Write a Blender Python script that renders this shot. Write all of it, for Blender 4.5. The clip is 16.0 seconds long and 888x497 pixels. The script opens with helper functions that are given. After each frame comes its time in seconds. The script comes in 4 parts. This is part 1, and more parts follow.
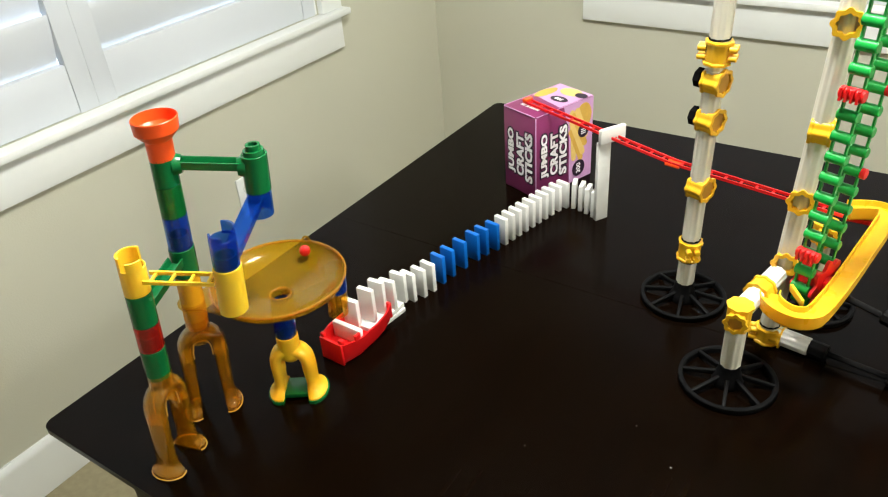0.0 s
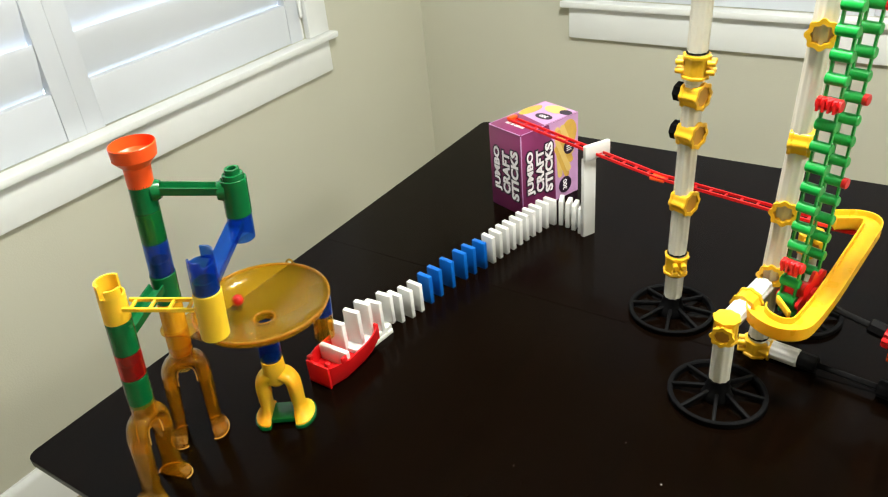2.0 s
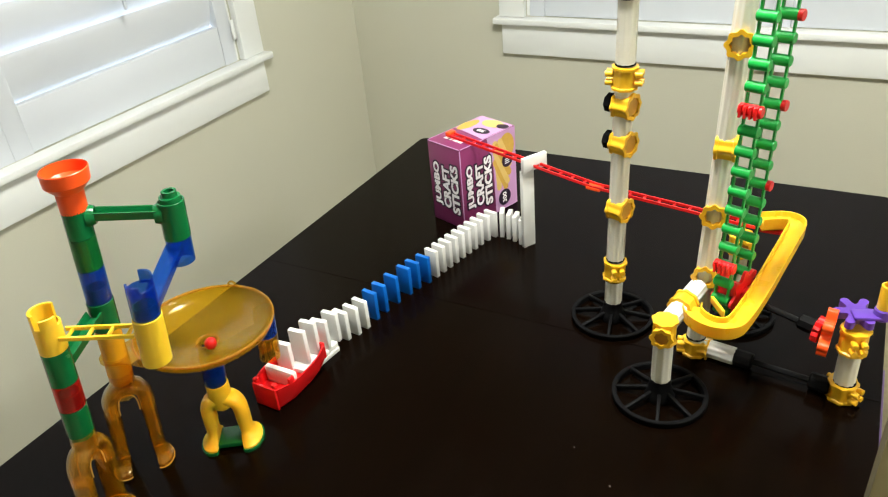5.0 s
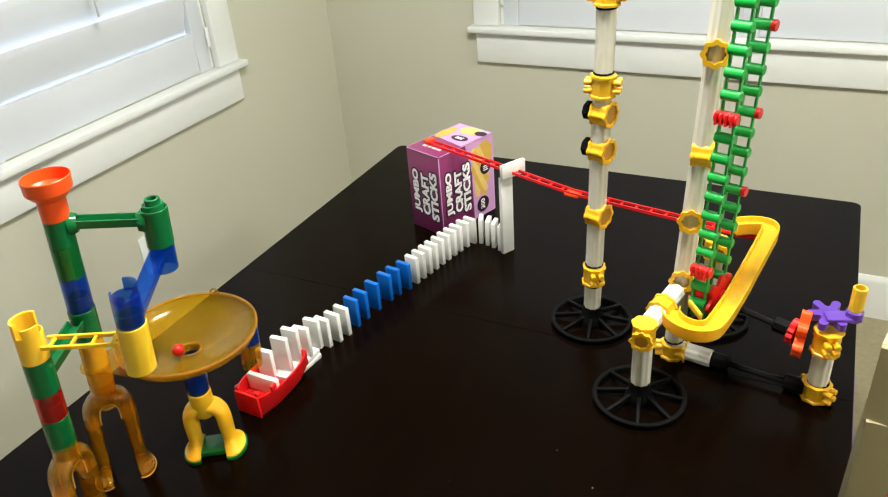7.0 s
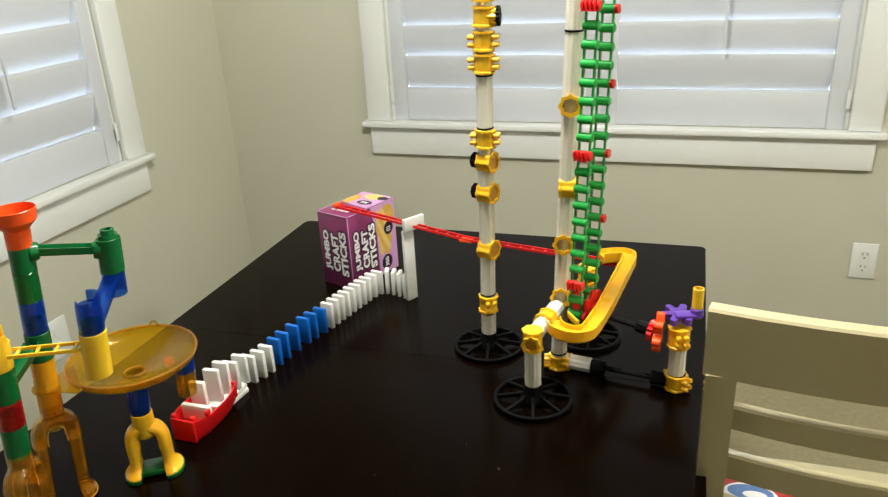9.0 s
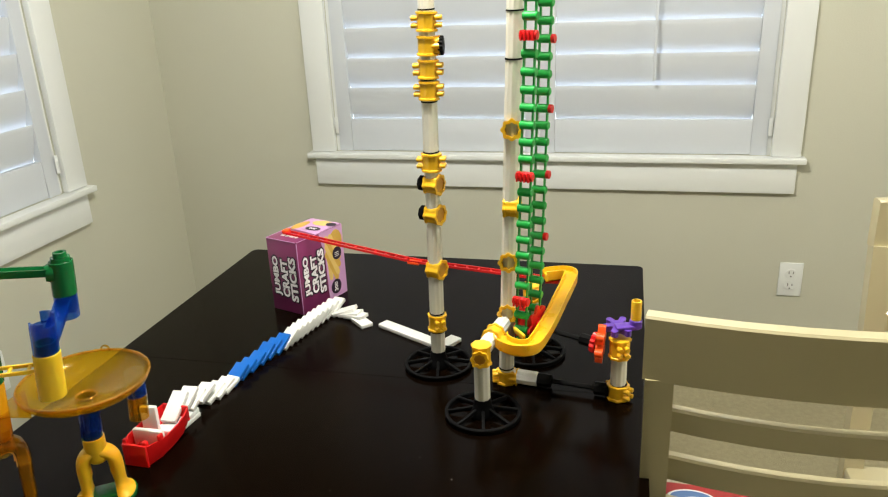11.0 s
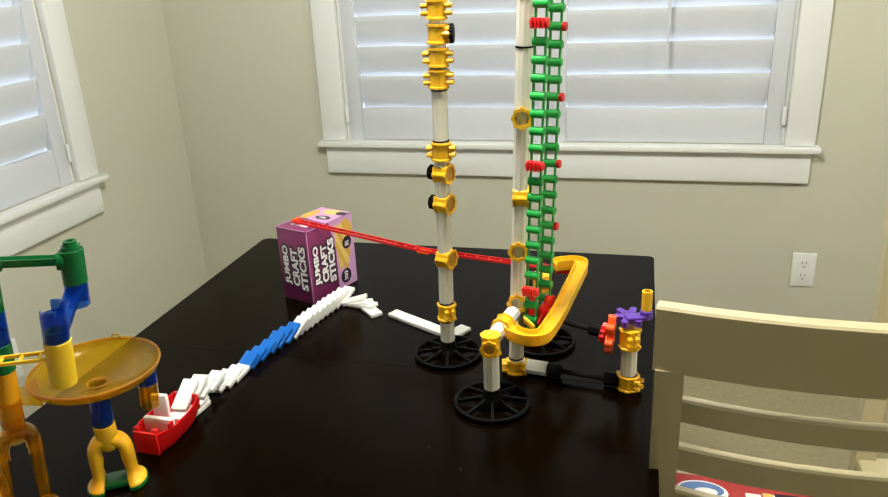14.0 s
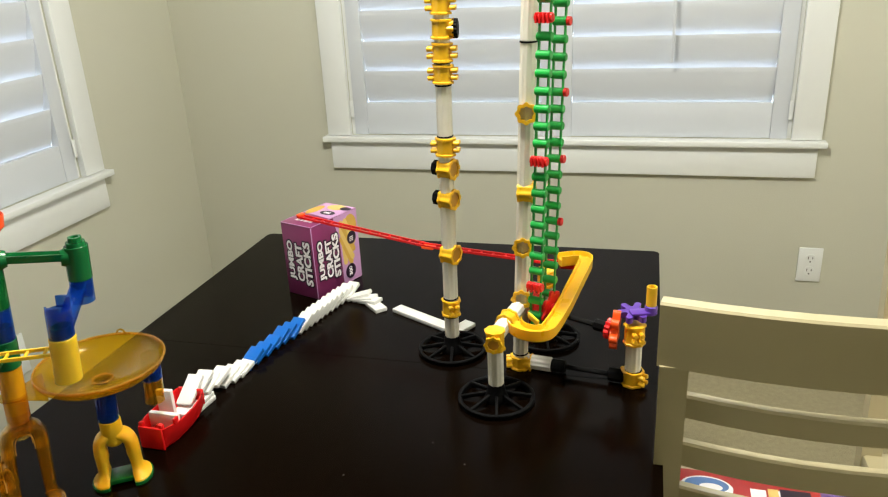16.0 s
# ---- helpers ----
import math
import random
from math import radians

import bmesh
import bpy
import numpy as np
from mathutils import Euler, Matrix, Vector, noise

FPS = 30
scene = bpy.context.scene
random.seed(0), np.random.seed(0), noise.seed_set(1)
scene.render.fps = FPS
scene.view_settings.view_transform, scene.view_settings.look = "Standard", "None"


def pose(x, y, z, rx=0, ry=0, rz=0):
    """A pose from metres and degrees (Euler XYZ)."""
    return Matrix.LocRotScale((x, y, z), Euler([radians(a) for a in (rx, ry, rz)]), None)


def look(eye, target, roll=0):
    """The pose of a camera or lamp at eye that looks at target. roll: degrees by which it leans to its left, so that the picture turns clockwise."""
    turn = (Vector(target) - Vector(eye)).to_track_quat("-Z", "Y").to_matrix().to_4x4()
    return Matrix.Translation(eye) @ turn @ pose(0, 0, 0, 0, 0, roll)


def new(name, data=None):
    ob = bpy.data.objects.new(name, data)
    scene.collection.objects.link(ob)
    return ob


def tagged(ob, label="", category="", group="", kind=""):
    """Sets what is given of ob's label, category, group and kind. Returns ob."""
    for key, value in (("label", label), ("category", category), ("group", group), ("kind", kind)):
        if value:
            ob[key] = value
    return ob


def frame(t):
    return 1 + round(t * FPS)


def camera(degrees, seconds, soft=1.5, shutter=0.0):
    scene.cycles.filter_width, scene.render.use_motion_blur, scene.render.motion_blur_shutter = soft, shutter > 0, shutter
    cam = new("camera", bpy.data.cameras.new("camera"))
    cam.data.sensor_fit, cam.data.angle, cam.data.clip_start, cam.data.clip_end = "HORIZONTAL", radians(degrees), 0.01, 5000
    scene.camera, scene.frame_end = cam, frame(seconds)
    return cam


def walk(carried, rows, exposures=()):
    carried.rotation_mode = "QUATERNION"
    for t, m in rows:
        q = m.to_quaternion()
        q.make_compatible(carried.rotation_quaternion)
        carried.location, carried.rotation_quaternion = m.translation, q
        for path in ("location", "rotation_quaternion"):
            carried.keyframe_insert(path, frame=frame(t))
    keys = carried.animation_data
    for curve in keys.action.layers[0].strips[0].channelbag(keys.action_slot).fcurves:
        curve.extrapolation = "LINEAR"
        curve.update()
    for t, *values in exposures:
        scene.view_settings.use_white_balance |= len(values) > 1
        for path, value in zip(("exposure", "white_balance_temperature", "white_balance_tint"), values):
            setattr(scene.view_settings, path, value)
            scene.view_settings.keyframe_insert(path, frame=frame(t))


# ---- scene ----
import itertools

cam = camera(60.5, 16.0, soft=1.2, shutter=0.4)
PATH = [
    (0, (0.867, -1.455, 1.448), (-0.117, -0.097, 0.358), -4.6),
    (0.5, (0.874, -1.45, 1.446), (-0.122, -0.09, 0.369), -5.0),
    (1, (0.875, -1.445, 1.446), (-0.123, -0.079, 0.378), -5.2),
    (1.5, (0.878, -1.445, 1.447), (-0.114, -0.067, 0.39), -5.4),
    (2, (0.88, -1.443, 1.444), (-0.112, -0.057, 0.398), -5.8),
    (2.5, (0.873, -1.442, 1.443), (-0.107, -0.046, 0.398), -5.7),
    (3, (0.871, -1.446, 1.443), (-0.088, -0.035, 0.398), -5.5),
    (3.5, (0.88, -1.453, 1.445), (-0.048, -0.014, 0.411), -5.3),
    (4, (0.888, -1.449, 1.444), (-0.019, 0.008, 0.418), -5.5),
    (6.5, (0.879, -1.453, 1.447), (0.05, 0.058, 0.432), -4.8),
    (7, (0.878, -1.462, 1.448), (0.064, 0.061, 0.44), -4.6),
    (7.5, (0.89, -1.496, 1.447), (0.084, 0.049, 0.467), -4.1),
    (8, (0.909, -1.555, 1.433), (0.144, 0.045, 0.509), -3.8),
    (8.5, (0.919, -1.623, 1.423), (0.244, 0.073, 0.606), -3.1),
    (9, (0.932, -1.657, 1.42), (0.34, 0.095, 0.658), -3.1),
    (9.5, (0.939, -1.704, 1.415), (0.431, 0.095, 0.704), -2.7),
    (10, (0.937, -1.702, 1.414), (0.466, 0.114, 0.722), -2.6),
    (12.5, (0.935, -1.703, 1.414), (0.485, 0.122, 0.73), -2.5),
    (13, (0.934, -1.702, 1.414), (0.483, 0.121, 0.726), -2.5),
    (13.5, (0.937, -1.703, 1.415), (0.473, 0.111, 0.712), -2.5),
    (14, (0.937, -1.698, 1.413), (0.456, 0.108, 0.702), -2.7),
    (14.5, (0.938, -1.697, 1.413), (0.449, 0.105, 0.698), -2.7),
    (15, (0.939, -1.698, 1.415), (0.446, 0.103, 0.697), -2.7),
    (15.5, (0.94, -1.698, 1.415), (0.443, 0.101, 0.696), -2.8),
    (16, (0.939, -1.696, 1.414), (0.444, 0.102, 0.69), -2.9),
]
walk(cam, [(t, look(eye, target, roll)) for t, eye, target, roll in PATH],
     exposures=[(0, 0.30, 6450, 10), (3.5, 0.29, 6450, 10), (7.0, 0.26, 6500, 10), (8.0, 0.13, 6600, 10), (9.0, -0.05, 6700, 10), (16, -0.06, 6700, 10)])

# ---- light ----
world = bpy.data.worlds.new("sky")
scene.world = world
world.use_nodes = True
wn = world.node_tree
sky = wn.nodes.new("ShaderNodeTexSky")
sky.sky_type, sky.sun_disc = "NISHITA", False
sky.sun_elevation, sky.sun_rotation = radians(40), radians(200)
wn.nodes["Background"].inputs["Strength"].default_value = 0.10
wn.links.new(sky.outputs["Color"], wn.nodes["Background"].inputs["Color"])


# pendant lamp over the table, above view; assumed shade keeps light off the ceiling
lamp = bpy.data.lights.new("pendant_lamp_light", "SPOT")
lamp.energy, lamp.color, lamp.shadow_soft_size = 106, (0.99, 0.98, 0.89), 0.16
lamp.spot_size, lamp.spot_blend = radians(172), 0.15
new("pendant_lamp_light", lamp).location = (0.62, -0.72, 2.12)
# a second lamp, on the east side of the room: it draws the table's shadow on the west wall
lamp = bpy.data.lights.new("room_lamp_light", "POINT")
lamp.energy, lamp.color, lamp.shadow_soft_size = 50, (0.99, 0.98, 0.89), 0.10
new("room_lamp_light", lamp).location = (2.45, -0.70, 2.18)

# ---- materials ----


def material(name, color, rough=0.4, vary=0.0, scale=30.0, bump=0.0, bump_scale=200.0, metal=0.0, spec=0.5, coat=0.0):
    m = bpy.data.materials.new(name)
    m.use_nodes = True
    nt = m.node_tree
    b = nt.nodes["Principled BSDF"]
    b.inputs["Roughness"].default_value = rough
    b.inputs["Metallic"].default_value = metal
    b.inputs["Specular IOR Level"].default_value = spec
    b.inputs["Coat Weight"].default_value = coat
    b.inputs["Base Color"].default_value = (*color, 1)
    tc = nt.nodes.new("ShaderNodeTexCoord")
    if vary:
        n = nt.nodes.new("ShaderNodeTexNoise")
        n.inputs["Scale"].default_value, n.inputs["Detail"].default_value = scale, 6
        nt.links.new(tc.outputs["Object"], n.inputs["Vector"])
        ramp = nt.nodes.new("ShaderNodeMix")
        ramp.data_type = "RGBA"
        ramp.inputs["A"].default_value = (*[c * (1 - vary) for c in color], 1)
        ramp.inputs["B"].default_value = (*[min(1, c * (1 + vary)) for c in color], 1)
        nt.links.new(n.outputs["Fac"], ramp.inputs["Factor"])
        nt.links.new(ramp.outputs["Result"], b.inputs["Base Color"])
        rr = nt.nodes.new("ShaderNodeMapRange")
        rr.inputs["To Min"].default_value, rr.inputs["To Max"].default_value = rough * 0.8, min(1, rough * 1.25)
        nt.links.new(n.outputs["Fac"], rr.inputs["Value"])
        nt.links.new(rr.outputs["Result"], b.inputs["Roughness"])
    if bump:
        n2 = nt.nodes.new("ShaderNodeTexNoise")
        n2.inputs["Scale"].default_value, n2.inputs["Detail"].default_value = bump_scale, 4
        nt.links.new(tc.outputs["Object"], n2.inputs["Vector"])
        bp = nt.nodes.new("ShaderNodeBump")
        bp.inputs["Strength"].default_value, bp.inputs["Distance"].default_value = bump, 0.002
        nt.links.new(n2.outputs["Fac"], bp.inputs["Height"])
        nt.links.new(bp.outputs["Normal"], b.inputs["Normal"])
    return m


def clear_plastic(name, color, through_color, share=0.55, rough=0.12, edge=0.28, face=0.03, wobble=0.0):
    """See-through tinted plastic: part of the light goes straight through, tinted, the rest meets a glossy body."""
    m = bpy.data.materials.new(name)
    m.use_nodes = True
    nt = m.node_tree
    b = nt.nodes["Principled BSDF"]
    b.inputs["Base Color"].default_value = (*color, 1)
    b.inputs["Roughness"].default_value = 0.5
    b.inputs["Specular IOR Level"].default_value = 0.0
    tr = nt.nodes.new("ShaderNodeBsdfTransparent")
    tr.inputs["Color"].default_value = (*through_color, 1)
    n = nt.nodes.new("ShaderNodeTexNoise")
    n.inputs["Scale"].default_value = 60
    tc = nt.nodes.new("ShaderNodeTexCoord")
    nt.links.new(tc.outputs["Object"], n.inputs["Vector"])
    mr = nt.nodes.new("ShaderNodeMapRange")
    mr.inputs["To Min"].default_value, mr.inputs["To Max"].default_value = share - 0.05, min(1, share + 0.05)
    nt.links.new(n.outputs["Fac"], mr.inputs["Value"])
    mix = nt.nodes.new("ShaderNodeMixShader")
    nt.links.new(mr.outputs["Result"], mix.inputs[0])
    nt.links.new(b.outputs["BSDF"], mix.inputs[1])
    nt.links.new(tr.outputs["BSDF"], mix.inputs[2])
    gloss = nt.nodes.new("ShaderNodeBsdfGlossy")
    gloss.inputs["Roughness"].default_value = rough
    lw = nt.nodes.new("ShaderNodeLayerWeight")
    lw.inputs["Blend"].default_value = 0.5
    pw = nt.nodes.new("ShaderNodeMath")
    pw.operation = "POWER"
    pw.inputs[1].default_value = 3.0
    nt.links.new(lw.outputs["Facing"], pw.inputs[0])
    fr = nt.nodes.new("ShaderNodeMath")
    fr.operation = "MULTIPLY_ADD"
    fr.inputs[1].default_value, fr.inputs[2].default_value = edge, face
    nt.links.new(pw.outputs["Value"], fr.inputs[0])
    if wobble:
        bp = nt.nodes.new("ShaderNodeBump")
        bp.inputs["Strength"].default_value, bp.inputs["Distance"].default_value = wobble, 0.002
        nt.links.new(n.outputs["Fac"], bp.inputs["Height"])
        nt.links.new(bp.outputs["Normal"], gloss.inputs["Normal"])
    top = nt.nodes.new("ShaderNodeMixShader")
    nt.links.new(fr.outputs["Value"], top.inputs[0])
    nt.links.new(mix.outputs["Shader"], top.inputs[1])
    nt.links.new(gloss.outputs["BSDF"], top.inputs[2])
    nt.links.new(top.outputs["Shader"], nt.nodes["Material Output"].inputs["Surface"])
    return m


def wood_table():
    m = bpy.data.materials.new("espresso_wood")
    m.use_nodes = True
    nt = m.node_tree
    b = nt.nodes["Principled BSDF"]
    tc = nt.nodes.new("ShaderNodeTexCoord")
    mp = nt.nodes.new("ShaderNodeMapping")
    mp.inputs["Scale"].default_value = (26, 1.6, 20)
    nt.links.new(tc.outputs["Object"], mp.inputs["Vector"])
    n = nt.nodes.new("ShaderNodeTexNoise")
    n.inputs["Scale"].default_value, n.inputs["Detail"].default_value = 3, 8
    nt.links.new(mp.outputs["Vector"], n.inputs["Vector"])
    mix = nt.nodes.new("ShaderNodeMix")
    mix.data_type = "RGBA"
    mix.inputs["A"].default_value, mix.inputs["B"].default_value = (0.0012, 0.0006, 0.0003, 1), (0.0046, 0.0020, 0.0009, 1)
    nt.links.new(n.outputs["Fac"], mix.inputs["Factor"])
    nt.links.new(mix.outputs["Result"], b.inputs["Base Color"])
    s = nt.nodes.new("ShaderNodeTexNoise")
    s.inputs["Scale"].default_value, s.inputs["Detail"].default_value = 7, 8
    nt.links.new(tc.outputs["Object"], s.inputs["Vector"])
    mr = nt.nodes.new("ShaderNodeMapRange")
    mr.inputs["To Min"].default_value, mr.inputs["To Max"].default_value = 0.13, 0.26
    nt.links.new(s.outputs["Fac"], mr.inputs["Value"])
    nt.links.new(mr.outputs["Result"], b.inputs["Roughness"])
    b.inputs["Specular IOR Level"].default_value = 0.049
    bp = nt.nodes.new("ShaderNodeBump")
    bp.inputs["Strength"].default_value, bp.inputs["Distance"].default_value = 0.04, 0.001
    nt.links.new(n.outputs["Fac"], bp.inputs["Height"])
    nt.links.new(bp.outputs["Normal"], b.inputs["Normal"])
    return m


WOOD = wood_table()
WALL = material("wall_paint", (0.525, 0.520, 0.430), 0.75, 0.035, 2.2, 0.25, 260)
TRIM = material("white_trim_paint", (0.75, 0.77, 0.765), 0.4, 0.02, 6, 0.05, 90)
SHUTTER = material("white_shutter_paint", (0.585, 0.615, 0.665), 0.45, 0.02, 9)
CARPET = material("beige_carpet", (0.35, 0.305, 0.19), 0.95, 0.25, 60, 1.0, 900)
CEIL = material("ceiling_paint", (0.8, 0.8, 0.77), 0.85, 0.02, 4)
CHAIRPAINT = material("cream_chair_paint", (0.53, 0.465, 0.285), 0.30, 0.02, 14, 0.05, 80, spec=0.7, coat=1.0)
GREEN = material("green_plastic", (0.003, 0.125, 0.032), 0.24, 0.08, 40, spec=0.38)
CHAINGREEN = material("chain_green_plastic", (0.006, 0.38, 0.058), 0.3, 0.08, 60)
RED = material("red_plastic", (0.74, 0.010, 0.012), 0.3, 0.06, 40)
ORANGERED = material("orange_red_plastic", (0.90, 0.090, 0.012), 0.3, 0.05, 40)
YELLOW = material("yellow_plastic", (0.93, 0.56, 0.032), 0.3, 0.05, 40)
GOLD = material("golden_plastic", (0.88, 0.49, 0.018), 0.32, 0.06, 60)
# darker amber: the shade inside the sockets is put into this colour
BORESHADE = material("bore_shade_plastic", (0.55, 0.26, 0.03), 0.5, 0.1, 60)
BLUE = material("domino_blue_plastic", (0.003, 0.125, 0.52), 0.3, 0.05, 60)
WHITE = material("white_plastic", (0.75, 0.75, 0.73), 0.35, 0.03, 60)
IVORY = material("ivory_tube_plastic", (0.76, 0.735, 0.64), 0.35, 0.04, 50)
BLACK = material("black_plastic", (0.004, 0.004, 0.0045), 0.50, 0.2, 60, spec=0.07)
PURPLE = material("purple_plastic", (0.13, 0.05, 0.42), 0.32, 0.06, 50)
TROUGH = material("trough_yellow_plastic", (0.92, 0.52, 0.022), 0.28, 0.05, 40)
for soft in (YELLOW, TROUGH):
    soft.node_tree.nodes["Principled BSDF"].inputs["Subsurface Weight"].default_value = 0.40
    soft.node_tree.nodes["Principled BSDF"].inputs["Subsurface Radius"].default_value = (1.0, 0.7, 0.1)
    soft.node_tree.nodes["Principled BSDF"].inputs["Subsurface Scale"].default_value = 0.006
MARBLERED = material("marble_red_glass", (0.48, 0.010, 0.008), 0.15, 0.1, 200)
AMBER = clear_plastic("amber_clear_plastic", (0.95, 0.50, 0.022), (1.0, 0.84, 0.40), 0.915, 0.05, 0.80, 0.06, 0.15)
AMBERTUBE = clear_plastic("amber_tube_plastic", (0.88, 0.43, 0.015), (1.0, 0.62, 0.16), 0.30, 0.10, 0.40, 0.05)
BOWLAMBER = clear_plastic("bowl_amber_plastic", (0.50, 0.33, 0.014), (0.94, 0.73, 0.15), 0.84, 0.14, 0.36, 0.020, 0.12)
RIMAMBER = clear_plastic("bowl_rim_amber_plastic", (0.72, 0.39, 0.025), (1.0, 0.72, 0.20), 0.78, 0.10, 0.50, 0.05)
# paler amber: the bright edge highlights of the feet are put into this colour
EDGEGLINT = clear_plastic("amber_edge_glint", (0.95, 0.62, 0.16), (1.0, 0.80, 0.40), 0.45, 0.05, 0.50, 0.10)
CLEARBLUE = clear_plastic("blue_clear_plastic", (0.004, 0.065, 0.40), (0.27, 0.52, 0.95), 0.78, 0.08, 0.50, 0.05)
CLEARGREEN = clear_plastic("green_clear_plastic", (0.008, 0.21, 0.045), (0.12, 0.60, 0.20), 0.56, 0.08, 0.50, 0.05)
CLEARRED = clear_plastic("red_clear_plastic", (0.66, 0.02, 0.015), (0.95, 0.14, 0.09), 0.78, 0.08, 0.50, 0.05)
MAGENTA = material("magenta_card", (0.215, 0.030, 0.115), 0.30, 0.16, 18, 0.25, 35)
LILAC = material("lilac_card", (0.55, 0.30, 0.55), 0.42, 0.06, 25)
INK = material("dark_plum_print", (0.02, 0.008, 0.025), 0.45)
PAPER = material("white_print", (0.85, 0.83, 0.85), 0.5)
STICK = material("craft_stick_print", (0.62, 0.37, 0.07), 0.5, 0.18, 60)
STICKLIGHT = material("light_stick_print", (0.72, 0.50, 0.16), 0.5, 0.12, 60)
GLASS = clear_plastic("window_glass", (0.8, 0.85, 0.85), (0.97, 0.98, 1.0), 0.92, 0.02)
DAY = bpy.data.materials.new("overcast_daylight")
DAY.use_nodes = True
dn = DAY.node_tree
de = dn.nodes.new("ShaderNodeEmission")
de.inputs["Color"].default_value, de.inputs["Strength"].default_value = (0.78, 0.89, 1.0, 1), 8.0
dn.links.new(de.outputs["Emission"], dn.nodes["Material Output"].inputs["Surface"])

# ---- mesh helpers ----
TOP = 0.75
ORIGIN = {}
SHEAR = {}         # things that stand a little out of plumb: metres sideways per metre of height


def thing(name, x, y, z, label, category, group="", kind=""):
    ob = new(name)
    ob.empty_display_size = 0.02
    ob.location = (x, y, z)
    ORIGIN[ob] = Vector((x, y, z))
    return tagged(ob, label, category, group, kind)


def finish(bm, mat, smooth=True):
    bmesh.ops.recalc_face_normals(bm, faces=bm.faces)
    me = bpy.data.meshes.new("mesh")
    bm.to_mesh(me)
    bm.free()
    me.materials.append(mat)
    if smooth:
        me.polygons.foreach_set("use_smooth", [True] * len(me.polygons))
        me.set_sharp_from_angle(angle=radians(35))
    return me


def part(name, bm, mat, parent=None, label="", smooth=True):
    """One mesh object under a thing or part; bm is in world metres."""
    o = ORIGIN.get(parent, Vector())
    k = SHEAR.get(parent)
    if k:
        for v in bm.verts:
            v.co += k * max(0.0, v.co.z - TOP)
    bmesh.ops.translate(bm, verts=bm.verts, vec=-o)
    ob = new(name, finish(bm, mat, smooth))
    if k:
        SHEAR[ob] = k
    if parent:
        ob.parent = parent
        ORIGIN[ob] = o
    if label:
        ob["label"] = label
    return ob


def solid(name, bm, mat, at, label, category, group="", kind=""):
    """A thing of a single mesh, with its origin at the point given."""
    o = Vector(at)
    bmesh.ops.translate(bm, verts=bm.verts, vec=-o)
    ob = new(name, finish(bm, mat))
    ob.location = o
    ORIGIN[ob] = o
    return tagged(ob, label, category, group, kind)


def block(bm, c, s, m=None, bevel=0.0):
    """A block with its centre c and sizes s, turned by m about its centre."""
    r = bmesh.ops.create_cube(bm, size=1)
    vs = r["verts"]
    bmesh.ops.scale(bm, verts=vs, vec=s)
    if bevel:
        es = list({e for v in vs for e in v.link_edges})
        out = bmesh.ops.bevel(bm, geom=es, offset=bevel, segments=2, affect="EDGES", profile=0.5)
        vs = list({v for f in out["faces"] for v in f.verts} | {v for v in vs if v.is_valid})
        vs = list({v for x in vs for f in x.link_faces for v in f.verts})
    bmesh.ops.transform(bm, verts=vs, matrix=Matrix.Translation(c) @ (m.to_4x4() if m else Matrix()))
    return bm


def B():
    return bmesh.new()


def one_block(c, s, m=None, bevel=0.0):
    return block(B(), c, s, m, bevel)


def frame_to(a, b):
    """A matrix whose z runs from a to b, at a."""
    d = Vector(b) - Vector(a)
    return Matrix.Translation(a) @ d.to_track_quat("Z", "Y").to_matrix().to_4x4()


def lathe(bm, prof, m, seg=28, lobes=0, depth=0.0, closed=False):
    """Turns the profile (radius, height) about m's z. lobes: ridges round it."""
    rings = []
    for r, z in prof:
        ring = []
        for i in range(seg):
            a = 2 * math.pi * i / seg
            rr = r * (1 + depth * math.cos(lobes * a)) if lobes else r
            ring.append(bm.verts.new(m @ Vector((rr * math.cos(a), rr * math.sin(a), z))))
        rings.append(ring)
    pairs = list(zip(rings, rings[1:])) + ([(rings[-1], rings[0])] if closed else [])
    for p, q in pairs:
        for i in range(seg):
            j = (i + 1) % seg
            bm.faces.new((p[i], p[j], q[j], q[i]))
    if not closed:
        bm.faces.new(rings[0][::-1])
        bm.faces.new(rings[-1])
    return bm


def pipe(bm, a, b, r, wall=0.0018, seg=28):
    """An open pipe with a wall, from a to b."""
    m = frame_to(a, b)
    h = (Vector(b) - Vector(a)).length
    e = min(0.0006, wall * 0.3)
    return lathe(bm, [(r - wall, 0), (r - e, 0), (r, e), (r, h - e), (r - e, h), (r - wall, h)], m, seg, closed=True)


def bar(bm, a, b, r, seg=12, lobes=0, depth=0.0):
    m = frame_to(a, b)
    h = (Vector(b) - Vector(a)).length
    e = min(r * 0.15, h * 0.1)
    return lathe(bm, [(r - e, 0), (r, e), (r, h - e), (r - e, h)], m, seg, lobes, depth)


def sweep(bm, pts, section, up=Vector((0, 0, 1))):
    """Draws the closed section (side, up) along the points."""
    pts = [Vector(p) for p in pts]
    rings = []
    for i, p in enumerate(pts):
        d = (pts[min(i + 1, len(pts) - 1)] - pts[max(i - 1, 0)]).normalized()
        side = d.cross(up).normalized()
        u = side.cross(d)
        rings.append([bm.verts.new(p + side * s + u * t) for s, t in section])
    n = len(section)
    for p, q in zip(rings, rings[1:]):
        for i in range(n):
            j = (i + 1) % n
            bm.faces.new((p[i], p[j], q[j], q[i]))
    bm.faces.new(rings[0][::-1])
    bm.faces.new(rings[-1])
    return bm


